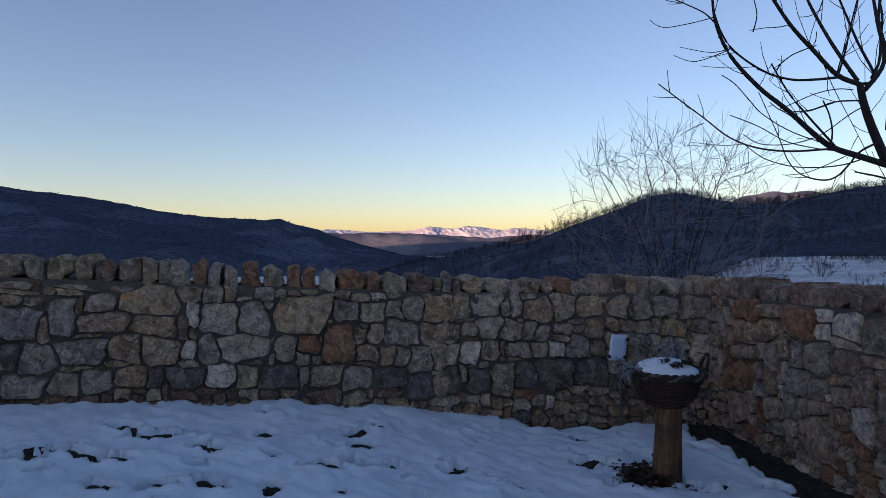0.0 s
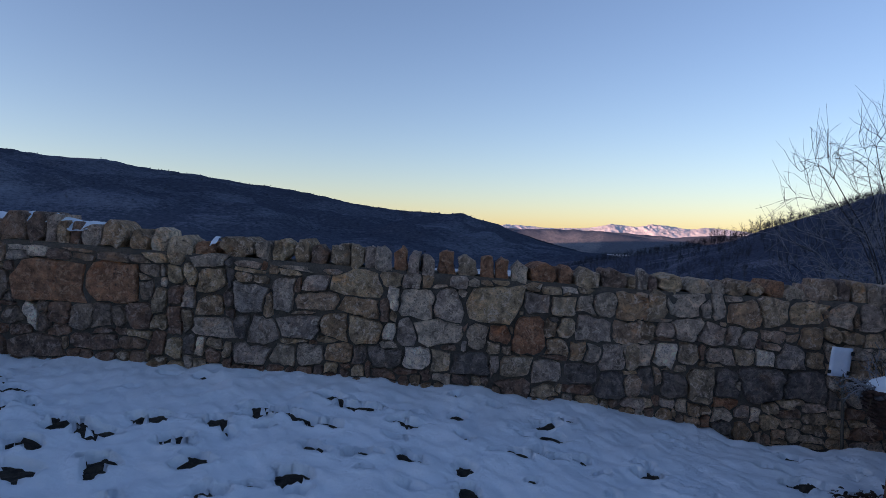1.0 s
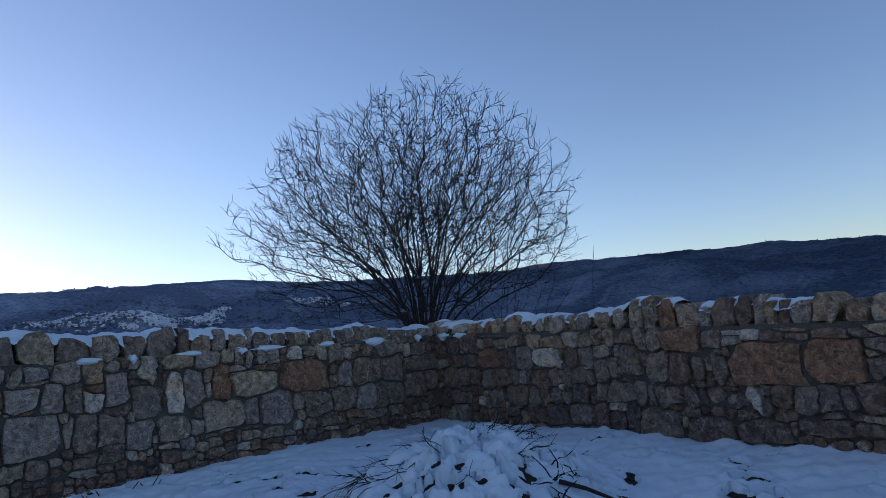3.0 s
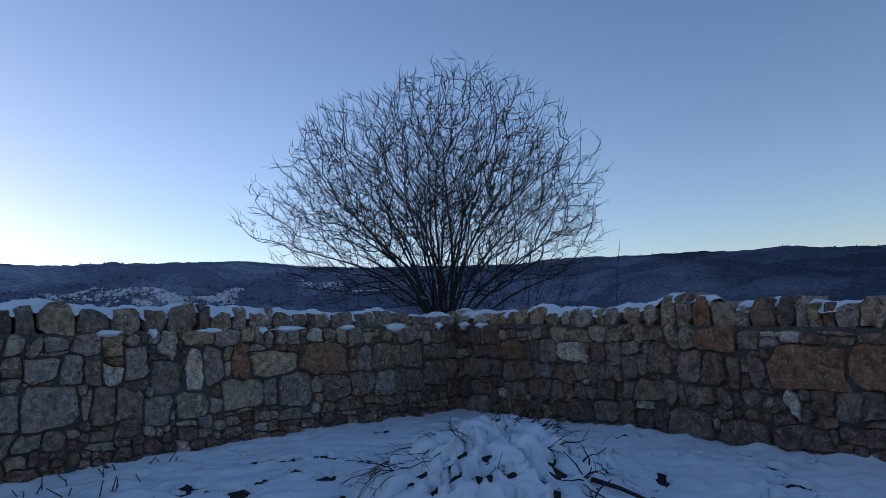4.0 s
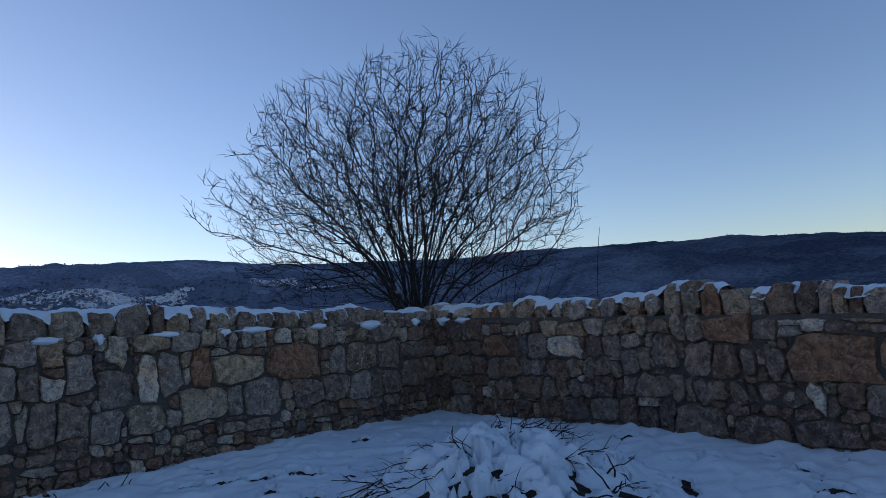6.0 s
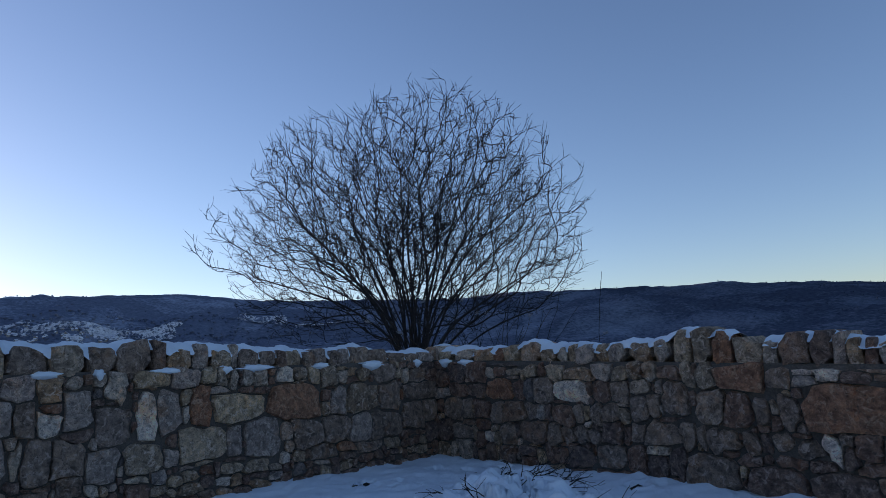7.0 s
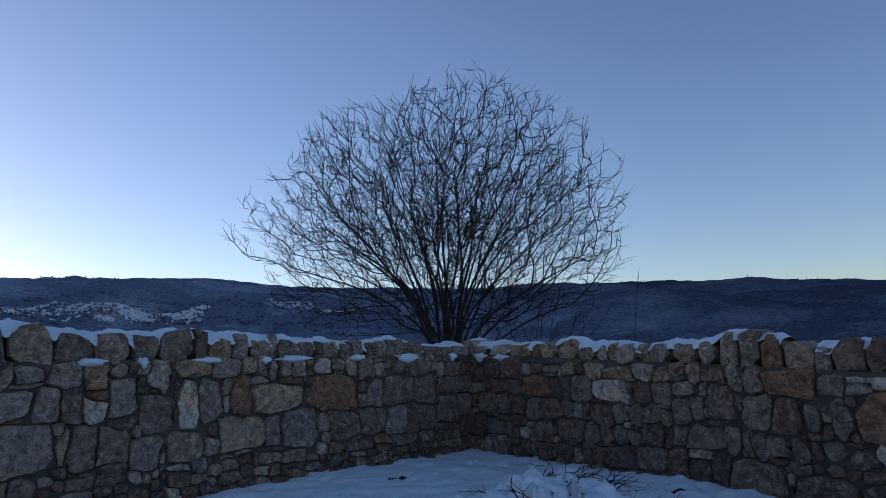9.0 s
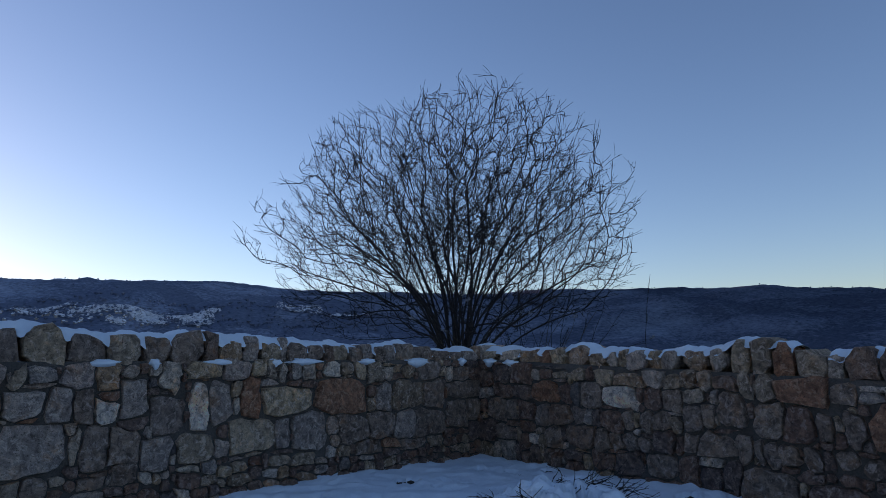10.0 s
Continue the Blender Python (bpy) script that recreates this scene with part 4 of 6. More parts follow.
LEN_A1 = (O - C1).length
NORTH = CORNER_TOP + CORNER_TOP2 + CORNER_MID + CORNER_MID2 + CORNER_LOW + CORNER_LOW2 + CORNER_FOOT + LONG_TOP + LONG_TOP2 + LONG_MID + LONG_MID2 + LONG_LOW + LONG_END + LONG_FOOT
NORTH_COPING = COPING_CORNER + COPING_MID + COPING_LONG + COPING_END
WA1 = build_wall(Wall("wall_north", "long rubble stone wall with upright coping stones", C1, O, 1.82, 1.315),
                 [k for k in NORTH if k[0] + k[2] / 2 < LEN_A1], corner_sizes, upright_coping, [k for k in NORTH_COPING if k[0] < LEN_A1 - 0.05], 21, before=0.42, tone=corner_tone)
WA2 = build_wall(Wall("wall_north_end", "rubble stone wall end beside the planter", O, C2, 1.315, 1.26),
                 [(k[0] - LEN_A1, *k[1:]) for k in NORTH if k[0] + k[2] / 2 >= LEN_A1], lambda u, v, r: corner_sizes(u + 10, v, r), lambda u, r: upright_coping(u + 10, r), [(k[0] - LEN_A1, *k[1:]) for k in NORTH_COPING if k[0] >= LEN_A1 - 0.05], 22, after=0.42)
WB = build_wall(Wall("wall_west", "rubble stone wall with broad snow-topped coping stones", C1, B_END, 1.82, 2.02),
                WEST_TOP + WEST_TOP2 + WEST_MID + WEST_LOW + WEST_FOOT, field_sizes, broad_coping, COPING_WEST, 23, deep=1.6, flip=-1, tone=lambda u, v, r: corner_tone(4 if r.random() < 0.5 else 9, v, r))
WC = build_wall(Wall("wall_east", "rubble stone wall meeting the long wall at a corner", C2, C_END, 1.26, 1.42),
                EAST_KEY, field_sizes, lambda u, r: upright_coping(u + 10, r), [], 24, deep=1.5, tone=lambda u, v, r: r.choice((0, 0, 0, 0, 0, 0, 5, 2, 6, 1)))

wall_snow(WB, lambda u: 0.9 + u * 0, lambda u: 0.065 + 0 * u, 31, "wall_snow", "soft ridge of snow along the coping stones", flip=-1)
wall_snow(WA1, lambda u: np.interp(u, [0, 3.2, 4.2, 5.4, 6.4, 7, 9.7], [0.95, 0.9, 0.55, 0.6, 0.25, 0.05, 0.1]), lambda u: np.interp(u, [0, 3, 4, 6, 6.6, 9.7], [0.06, 0.05, 0.035, 0.035, 0.0, 0.0]), 32, "wall_snow", "thinning snow along the coping stones")


def ledge_snow(W, spots, flip, seed):
    """Small drifts caught on the ledge under the coping."""
    r = random.Random(seed)
    for u, w, d in spots:
        bm = bmesh.new()
        bmesh.ops.create_icosphere(bm, subdivisions=3, radius=1.0)
        for v in bm.verts:
            k = noise.noise(v.co * 1.6 + Vector((u * 3, 0, 0))) * 0.75
            v.co = Vector((v.co.x * w * 0.5 * (1 + k), v.co.y * 0.06, v.co.z * (0.03 if v.co.z > 0 else 0.018) * (1 + k) - (1 - abs(v.co.x)) * d * max(0, -v.co.z)))
        ob = part("ledge_snow", bm, SNOW)
        ob.matrix_world = Matrix.Translation(W.at(u, 0.0, W.top(u) - 0.185, flip)) @ Euler((0, -W.slope * flip, W.turn if flip == 1 else W.turn + math.pi)).to_matrix().to_4x4()
        tagged(ob, "small snow drift on the ledge under the coping", "snow", "ledge drifts")


ledge_snow(WB, [(0.33, 0.13, 0.06), (1.08, 0.36, 0.07), (1.82, 0.2, 0.02), (2.62, 0.34, 0.02), (2.95, 0.14, 0.05), (3.5, 0.26, 0.02), (4.1, 0.1, 0.05), (4.5, 0.2, 0.02)], -1, 5)
ledge_snow(WA1, [(0.22, 0.2, 0.06), (0.62, 0.26, 0.04)], 1, 6)

# ---- yard: soil and snow ----
MOUND = (-5.42, 1.96)
BARE = [(-5.4, 0.52, 0.2), (-5.15, 0.75, 0.13), (-4.6, 1.0, 0.13), (-3.2, 2.68, 0.21), (-3.9, 3.05, 0.15), (-3.5, 2.2, 0.13), (-4.2, 1.45, 0.12), (1.4, 4.5, 0.3), (1.15, 4.8, 0.16), (1.75, 4.35, 0.16), (-3.0, 1.7, 0.2), (2.14, 5.5, 0.14), (2.08, 5.2, 0.12), (2.27, 5.85, 0.14), (2.3, 4.4, 0.16), (1.9, 5.62, 0.1), (0.95, 5.05, 0.12)]


def line_distance(x, y, a, c):
    d = (c - a).normalized()
    return np.abs((x - a.x) * d.y - (y - a.y) * d.x)


def snow_top(x, y):
    base = snow_level(x, y)
    z = base + waves(x, y, 1.6, 41) * 0.014 + waves(x, y, 0.5, 42) * 0.014 + waves(x, y, 0.22, 43) * 0.006
    # drift against the foot of the walls
    z = z - 0.03 * smoothstep(-2, -5, x) + 0.02 * np.exp(-((y_wall(x) - y) / 0.35) ** 2) * (x < 0.5) + 0.02 * np.exp(-(line_distance(x, y, C1, B_END) / 0.4) ** 2)
    # brush pile buried under snow
    mx, my = x - MOUND[0], y - MOUND[1]
    along, across = mx * 0.94 - my * 0.34, mx * 0.34 + my * 0.94
    d = np.sqrt((along / 1.55) ** 2 + (across / 1.3) ** 2)
    hump = np.clip(1 - d, 0, 1)
    z = z + 0.35 * smoothstep(0, 0.8, hump) * (1 + 0.1 * waves(x, y, 0.6, 44)) + np.minimum(1, hump * 2.5) * (waves(x, y, 0.42, 45) * 0.03 + np.abs(waves(x, y, 0.25, 46)) * 0.032)
    depth = 0.068
    soil_z = base - depth
    # bare strip under the side wall and by the planter
    east = np.minimum(line_distance(x, y, C2, C_END), 0.1 + (y_wall(x) - y) * 2.2 + 3 * smoothstep(0.8, 0.0, x))
    strip = smoothstep(0.52, 0.3, east + 0.1 * waves(x, y, 0.5, 47) + 0.03 * waves(x, y, 0.14, 49)) * smoothstep(7.0, 6.2, y + 0.1 * waves(x, y, 0.4, 48))
    z = z * (1 - strip) + (soil_z - 0.05) * strip
    for k, (bx, by, br) in enumerate(BARE):
        e = np.hypot((x - bx) * 0.9, (y - by) * 1.5) / br + 0.3 * waves(x, y, 0.32, 50 + k) + 0.2 * waves(x, y, 0.1, 70 + k)
        hole = smoothstep(0.85, 0.6, e)
        z = z * (1 - hole) + (soil_z - 0.05) * hole
    return z


def dent(x, y, z, px, py, rx, ry, turn, deep):
    near = np.hypot(x - px, y - py) < 3 * max(rx, ry)
    u = (x[near] - px) * math.cos(turn) + (y[near] - py) * math.sin(turn)
    v = -(x[near] - px) * math.sin(turn) + (y[near] - py) * math.cos(turn)
    e = np.sqrt((u / rx) ** 2 + (v / ry) ** 2) + 0.22 * waves(x[near], y[near], 0.09, 91)
    z[near] += -deep * smoothstep(1.1, 0.78, e) + 0.012 * np.exp(-((e - 1.35) / 0.3) ** 2)


xs = np.concatenate([np.arange(-10.2, -9.0, 0.06), np.arange(-9.0, 3.0, 0.022), np.arange(3.0, 4.4, 0.06)])
ys = np.concatenate([np.arange(-5.6, -2.4, 0.16), np.arange(-2.4, 6.4, 0.022)])
sx, sy = np.meshgrid(xs, ys, indexing="ij")
sz = snow_top(sx, sy)
yard = random.Random(7)
steps = []
for walkway in range(9):
    px, py, way = yard.uniform(-8.2, 2.2), yard.uniform(0.5, 5.0), yard.uniform(0, 6.28)
    for k in range(yard.randint(5, 13)):
        px, py = px + math.cos(way) * yard.uniform(0.25, 0.5), py + math.sin(way) * yard.uniform(0.25, 0.5)
        way += yard.uniform(-0.35, 0.35)
        steps.append((px, py, way, yard.uniform(0.05, 0.1), yard.uniform(0.07, 0.14)))
for k in range(260):
    steps.append((yard.uniform(-8.8, 2.4), yard.uniform(-1.5, 5.6), yard.uniform(0, 6.28), yard.uniform(0.03, 0.065), yard.uniform(0.03, 0.11)))
HOLES = [(-2.22, 4.52), (-1.95, 4.43), (-1.87, 4.47), (-1.48, 4.28), (-0.58, 4.66), (-0.55, 5.14), (-2.23, 4.04), (-2.0, 4.0), (-2.42, 4.07), (-1.85, 3.55), (-1.6, 3.63), (-1.31, 3.72), (-0.77, 4.16), (-0.48, 4.31), (0.08, 4.37), (-2.58, 4.03), (-2.49, 3.89), (-0.65, 4.89), (1.13, 4.9), (1.15, 5.39), (-3.4, 3.26), (-3.01, 3.62), (-2.64, 3.68), (-2.72, 3.39)]
MORE_HOLES = [(-6.66, -0.24), (-6.27, 0.16), (-5.7, 0.28), (-5.61, 0.79), (-5.35, 0.57), (-4.88, 3.02), (-4.31, 3.6), (-3.99, 3.23), (-6.31, 3.66), (-5.77, -1.07), (-5.23, -0.17), (-8.04, 1.77), (-4.17, 2.68), (-3.41, 3.29), (-3.01, 3.62), (-3.94, 1.97), (-2.83, 2.92), (-1.83, 3.23), (-2.38, 3.09), (-3.38, 2.93), (-1.98, 4.4), (-8.16, 1.71), (-7.13, 0.9), (-6.63, 0.62), (-6.33, 0.83), (-6.53, 0.34), (-6.37, 0.14), (-4.08, 3.26), (-3.43, 3.28), (-3.72, 2.81)]
for px, py in HOLES + MORE_HOLES:
    steps.append((px, py, yard.uniform(-0.4, 0.8), yard.uniform(0.06, 0.095), yard.uniform(0.12, 0.17)))
    steps.append((px + yard.uniform(-0.15, 0.15), py + yard.uniform(-0.1, 0.1), yard.uniform(0, 3), yard.uniform(0.04, 0.07), yard.uniform(0.08, 0.13)))
for px, py, way, size, deep in steps:
    if py < float(y_wall(np.array(px))) - 0.15 and math.hypot(px - MOUND[0], py - MOUND[1]) > 1.0:
        dent(sx, sy, sz, px, py, size * 1.35, size * 0.8, way, deep)
for k in range(95):
    # slits between the buried branches, running down the slope
    a, d = yard.uniform(0, 6.28), yard.uniform(0.1, 1.15)
    dent(sx, sy, sz, MOUND[0] + math.cos(a) * d * 1.1, MOUND[1] + math.sin(a) * d, yard.uniform(0.045, 0.12), yard.uniform(0.024, 0.042), a + yard.uniform(-0.4, 0.4), yard.uniform(0.07, 0.14))
for px, py in ((-5.25, 1.68), (-5.3, 1.75), (-4.87, 1.6), (-4.82, 1.68), (-4.75, 1.76), (-4.88, 2.12), (-4.93, 2.21), (-4.97, 1.34), (-4.9, 1.3), (-4.53, 1.7), (-4.54, 1.43), (-4.77, 1.21), (-4.69, 1.95), (-4.24, 1.92), (-5.5, 2.1)):
    dent(sx, sy, sz, px, py, yard.uniform(0.045, 0.08), yard.uniform(0.03, 0.05), yard.uniform(-0.5, 1.5), yard.uniform(0.12, 0.17))
cx, cy = (sx[:-1, :-1] + sx[1:, 1:]) / 2, (sy[:-1, :-1] + sy[1:, 1:]) / 2
db, dc = (B_END - C1).normalized(), (C_END - C2).normalized()
inside = (cy < y_wall(cx) + 0.12) & ((cx - C1.x) * -db.y + (cy - C1.y) * db.x > -0.12) & ((cx - C2.x) * -dc.y + (cy - C2.y) * dc.x < 0.12)
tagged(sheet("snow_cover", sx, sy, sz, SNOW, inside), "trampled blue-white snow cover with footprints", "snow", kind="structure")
wx, wy = np.meshgrid(np.arange(-10.0, 4.4, 0.03), np.arange(-5.6, 6.4, 0.03), indexing="ij")
wcx, wcy = (wx[:-1, :-1] + wx[1:, 1:]) / 2, (wy[:-1, :-1] + wy[1:, 1:]) / 2
win = (wcy < y_wall(wcx) + 0.2) & ((wcx - C1.x) * -db.y + (wcy - C1.y) * db.x > -0.2) & ((wcx - C2.x) * -dc.y + (wcy - C2.y) * dc.x < 0.2)
wmx, wmy = wx - MOUND[0], wy - MOUND[1]
wd = np.sqrt(((wmx * 0.94 - wmy * 0.34) / 1.55) ** 2 + ((wmx * 0.34 + wmy * 0.94) / 1.3) ** 2)
soil_z = snow_level(wx, wy) - 0.068 + waves(wx, wy, 0.35, 61) * 0.008 + waves(wx, wy, 0.1, 62) * 0.008 + 0.335 * smoothstep(0, 0.8, np.clip(1 - wd, 0, 1))
crust = snow_top(wx, wy) - 0.021 + waves(wx, wy, 0.07, 63) * 0.012 + waves(wx, wy, 0.16, 64) * 0.01
for px, py, way, size, deep in steps:
    if deep > 0.08:
        near = np.exp(-((wx - px) ** 2 + (wy - py) ** 2) / (1.2 * size) ** 2)
        soil_z = np.maximum(soil_z, soil_z * (1 - near) + crust * near)
tagged(sheet("soil", wx, wy, soil_z, SOIL, win), "dark wet soil showing through holes in the snow", "soil", kind="structure")


def level(x, y):
    return float(snow_top(np.array([[x]]), np.array([[y]]))[0, 0])


# ---- branches ----
class Tubes:
    """Tapered tubes gathered into one mesh."""

    def __init__(self):
        self.v, self.f = [], []

    def add(self, pts, r0, r1, sides=4):
        n, base = len(pts), len(self.v)
        for k, p in enumerate(pts):
            d = (pts[min(k + 1, n - 1)] - pts[max(k - 1, 0)]).normalized()
            a = d.orthogonal().normalized()
            c = d.cross(a)
            r = r0 + (r1 - r0) * k / (n - 1)
            for s in range(sides):
                t = 6.283 * s / sides
                self.v.append(p + (a * math.cos(t) + c * math.sin(t)) * r)
        for k in range(n - 1):
            for s in range(sides):
                i, j = base + k * sides + s, base + k * sides + (s + 1) % sides
                self.f.append((i, j, j + sides, i + sides))
        self.f.append(tuple(base + (n - 1) * sides + s for s in range(sides)))

    def make(self, name, mat, parent=None, label="", stuff=False):
        ob = mesh_object(name, self.v, self.f, mat, parent, label)
        return tagged(ob, kind="stuff") if stuff else ob


def bough(r, p, d, length, steps, wander, rise):
    """A crooked line of points from p along d; rise bends it up or down."""
    pts = [p.copy()]
    d = d.normalized()
    for k in range(steps):
        d = (d + Vector((r.gauss(0, wander), r.gauss(0, wander), r.gauss(0, wander) + rise))).normalized()
        p = p + d * (length / steps)
        pts.append(p.copy())
    return pts


def side(r, d, angle):
    """A direction at an angle off d, any way round."""
    a = d.orthogonal().normalized()
    t = r.uniform(0, 6.283)
    q = a * math.cos(t) + d.cross(a) * math.sin(t)
    return d * math.cos(angle) + q * math.sin(angle)


def twigs_on(r, pts, twigs, count, length, radius, lo=0.25, deep=1, rise=0.05, floor=-9.0):
    n = len(pts) - 1
    for k in range(count):
        t = r.uniform(lo, 0.94) * n
        i = min(int(t), n - 1)
        p = pts[i].lerp(pts[i + 1], t - i)
        d = side(r, (pts[i + 1] - pts[i]).normalized(), r.uniform(0.35, 0.95))
        ln = length * r.uniform(0.5, 1.25) * (1.25 - 0.85 * t / n)
        q = bough(r, p, d, ln, 4 if deep else 3, 0.1, rise)
        if min(p.z, q[-1].z) < floor:
            continue
        twigs.add(q, radius, radius * 0.6, 3)
        if deep:
            twigs_on(r, q, twigs, r.randint(2, 4), ln * 0.55, max(radius * 0.85, 0.0032), 0.1, deep - 1, rise, floor)


# many-stemmed shrubs behind the walls
def grown_shrub(origin, seed, label, stems, tips, twig, crown, barks, frosted=-9.0, sprout=2, sprout_len=0.3, floor=-9.0, rooted=0.2):
    """Stems fan out of one foot; each tip of the crown is joined to the branch that reaches it most directly. Branches thicken with what they carry."""
    r = random.Random(seed)
    rn = np.random.RandomState(seed)
    thing = tagged(new("shrub"), label, "shrub")
    thing.location = origin
    pos, par, path, owner = [], [], [], []

    def put(p, parent, own):
        pos.append(Vector(p)), par.append(parent), owner.append(own)
        path.append(path[parent] + (Vector(p) - pos[parent]).length if parent >= 0 else 0.0)
        return len(pos) - 1
    for k, (out, turn, long, lift) in enumerate(stems(r)):
        flat = Vector((math.cos(turn), math.sin(turn), 0))
        node = put(flat * r.uniform(0.03, 0.16), -1, k)
        d, p = (flat * out * 0.12 + Vector((0, 0, 1))).normalized(), pos[node].copy()
        n = int(long / 0.2)
        for i in range(n):
            bend = out * 1.2 * (max(0, i - n * rooted) / (n * (1 - rooted))) ** 0.55
            want = (flat * bend + Vector((0, 0, lift))).normalized()
            d = (d * 0.72 + want * 0.28 + Vector((r.gauss(0, 0.055), r.gauss(0, 0.055), r.gauss(0, 0.03)))).normalized()
            p = p + d * 0.2
            node = put(p, node, k)
    base = len(pos)
    ends = crown(rn, tips)
    # join the tips in the order of least path, keeping the best branch for each
    xyz, cost_path = np.array([tuple(p) for p in pos]), np.array(path)
    usable = np.array([p.z for p in pos]) > 0.9
    best, link = np.full(len(ends), 1e9), np.zeros(len(ends), int)

    def offer(q, length, i):
        d = ends - q
        dist = np.linalg.norm(d, axis=1)
        steep = np.clip(-d[:, 2] / np.maximum(dist, 1e-6), 0, 1)
        inward = np.clip(np.hypot(q[0], q[1]) - np.hypot(ends[:, 0], ends[:, 1]), 0, None)
        c = dist * (1 + 1.1 * steep) + 0.42 * length + 0.8 * inward
        better = c < best
        best[better], link[better] = c[better], i
    for i in range(base):
        if usable[i]:
            offer(xyz[i], cost_path[i], i)
    done = np.zeros(len(ends), bool)
    for _ in range(len(ends)):
        j = int(np.where(done, 1e9, best).argmin())
        done[j] = True
        i = put(ends[j], int(link[j]), owner[int(link[j])])
        offer(ends[j], path[i], i)
    load = [0] * len(pos)
    kids = [0] * len(pos)
    for i in range(len(pos) - 1, -1, -1):
        load[i] += 1 if kids[i] == 0 else 0
        if par[i] >= 0:
            load[par[i]] += load[i]
            kids[par[i]] += 1
    fine, frost = Tubes(), Tubes()
    strong = {}
    for i in range(len(pos)):
        if par[i] < 0:
            continue
        a, c = pos[par[i]], pos[i]
        g = par[par[i]]
        lead = (a - pos[g]).normalized() if g >= 0 else (c - a).normalized()
        long = (c - a).length
        if i < base:
            pts = [a, c]
        else:
            knee = a + (lead * 0.6 + (c - a).normalized() * 0.4) * long * 0.45 + Vector((r.gauss(0, 0.05), r.gauss(0, 0.05), r.gauss(0, 0.05) - 0.02)) * long
            pts = [a * (1 - t) ** 2 + knee * 2 * t * (1 - t) + c * t * t for t in (0, 0.25, 0.5, 0.75, 1)]
        r0, r1 = twig * load[i] ** 0.37, twig * load[i] ** 0.37 * (0.75 if kids[i] == 0 else 0.95)
        if c.z < floor and i >= base and load[i] < 6:
            continue
        small = frost if c.z + origin[2] < frosted and r.random() < 0.8 else fine
        if load[i] > 9 or i < base:
            strong.setdefault(owner[i], Tubes()).add(pts, r0, r1, 6)
        else:
            small.add(pts, r0, r1, 4 if load[i] > 2 else 3)
        if i >= base:
            for _ in range(sprout if kids[i] else sprout + 1):
                t = r.uniform(0.2, 1.0)
                p = a.lerp(c, t) if len(pts) == 2 else pts[min(4, int(t * 4))]
                d = side(r, (c - a).normalized(), r.uniform(0.6, 1.35) if kids[i] else r.uniform(0.1, 0.8))
                d = (d + Vector((0, 0, 0.1))).normalized()
                q = bough(r, p, d, sprout_len * r.uniform(0.3, 1.25), 3, 0.14, 0.03)
                if q[-1].z > floor:
                    small.add(q, twig * 0.85, twig * 0.5, 3)
    for k, tube in sorted(strong.items()):
        tube.make("stem", barks[0], thing)
    fine.make("fine_twig_mass", barks[1], thing, "dense fine twigs", True)
    if frost.v:
        frost.make("frosted_twig_mass", barks[2], thing, "dense low twigs white with frost", True)
    return thing


def wide_stems(r):
    rows = []
    for k in range(40):
        out = 0.1 + 1.5 * ((k + 0.5) / 40) ** 0.85
        rows.append((out, k * 2.39996 + r.uniform(-0.3, 0.3), r.uniform(4.0, 5.2) - 0.45 * out, 1.0 - 0.38 * out))
    return rows


def wide_crown(rn, n):
    """A rounded crown, flat beneath, with a ragged rim."""
    out = []
    while len(out) < n:
        d = rn.normal(size=3)
        d /= np.linalg.norm(d)
        d[2] = abs(d[2]) if rn.rand() < 0.82 else -abs(d[2])
        az = math.atan2(d[1], d[0])
        rim = 1 + 0.06 * math.sin(3 * az + 1) + 0.05 * math.sin(7 * az + 5 * d[2]) + 0.04 * math.sin(11 * d[2] + 4 * az)
        k = rim * rn.uniform(0.04, 1.0) ** 0.5
        p = np.array((d[0] * 2.98 * k, d[1] * 2.98 * k, 3.05 + d[2] * (2.82 if d[2] > 0 else 1.3) * k))
        if p[2] > 1.75 + 0.1 * np.hypot(p[0], p[1]):
            out.append(p)
    return np.array(out)


def upright_stems(r):
    return [(0.08 + 0.75 * ((k + 0.5) / 18) ** 0.9, k * 2.39996 + r.uniform(-0.3, 0.3), r.uniform(2.4, 3.6), 1.0) for k in range(18)]


def upright_crown(rn, n):
    """A fan of long shoots, open above and crowded below."""
    out = []
    while len(out) < n:
        z = 1.5 + 2.3 * rn.rand() ** 1.8
        k, a = rn.rand() ** 0.55, rn.uniform(0, 6.283)
        wide = np.interp(z, [1.5, 2.6, 3.4, 4.1], [1.5, 1.75, 1.5, 0.9])
        out.append((math.cos(a) * k * wide, math.sin(a) * k * wide, z))
    return np.array(out)


grown_shrub((-11.25, 3.65, 0.1), 3, "large leafless many-stemmed shrub behind the wall corner", wide_stems, 5600, 0.0041, wide_crown, (BARK, TWIG, FROST_TWIG), sprout=2, sprout_len=0.22, floor=1.7, rooted=0.28)
grown_shrub((3.4, 9.7, -0.6), 6, "frosted leafless shrub standing behind the long wall", upright_stems, 600, 0.0034, upright_crown, (BARK, TWIG, FROST_TWIG), 2.5, 2, 0.5)


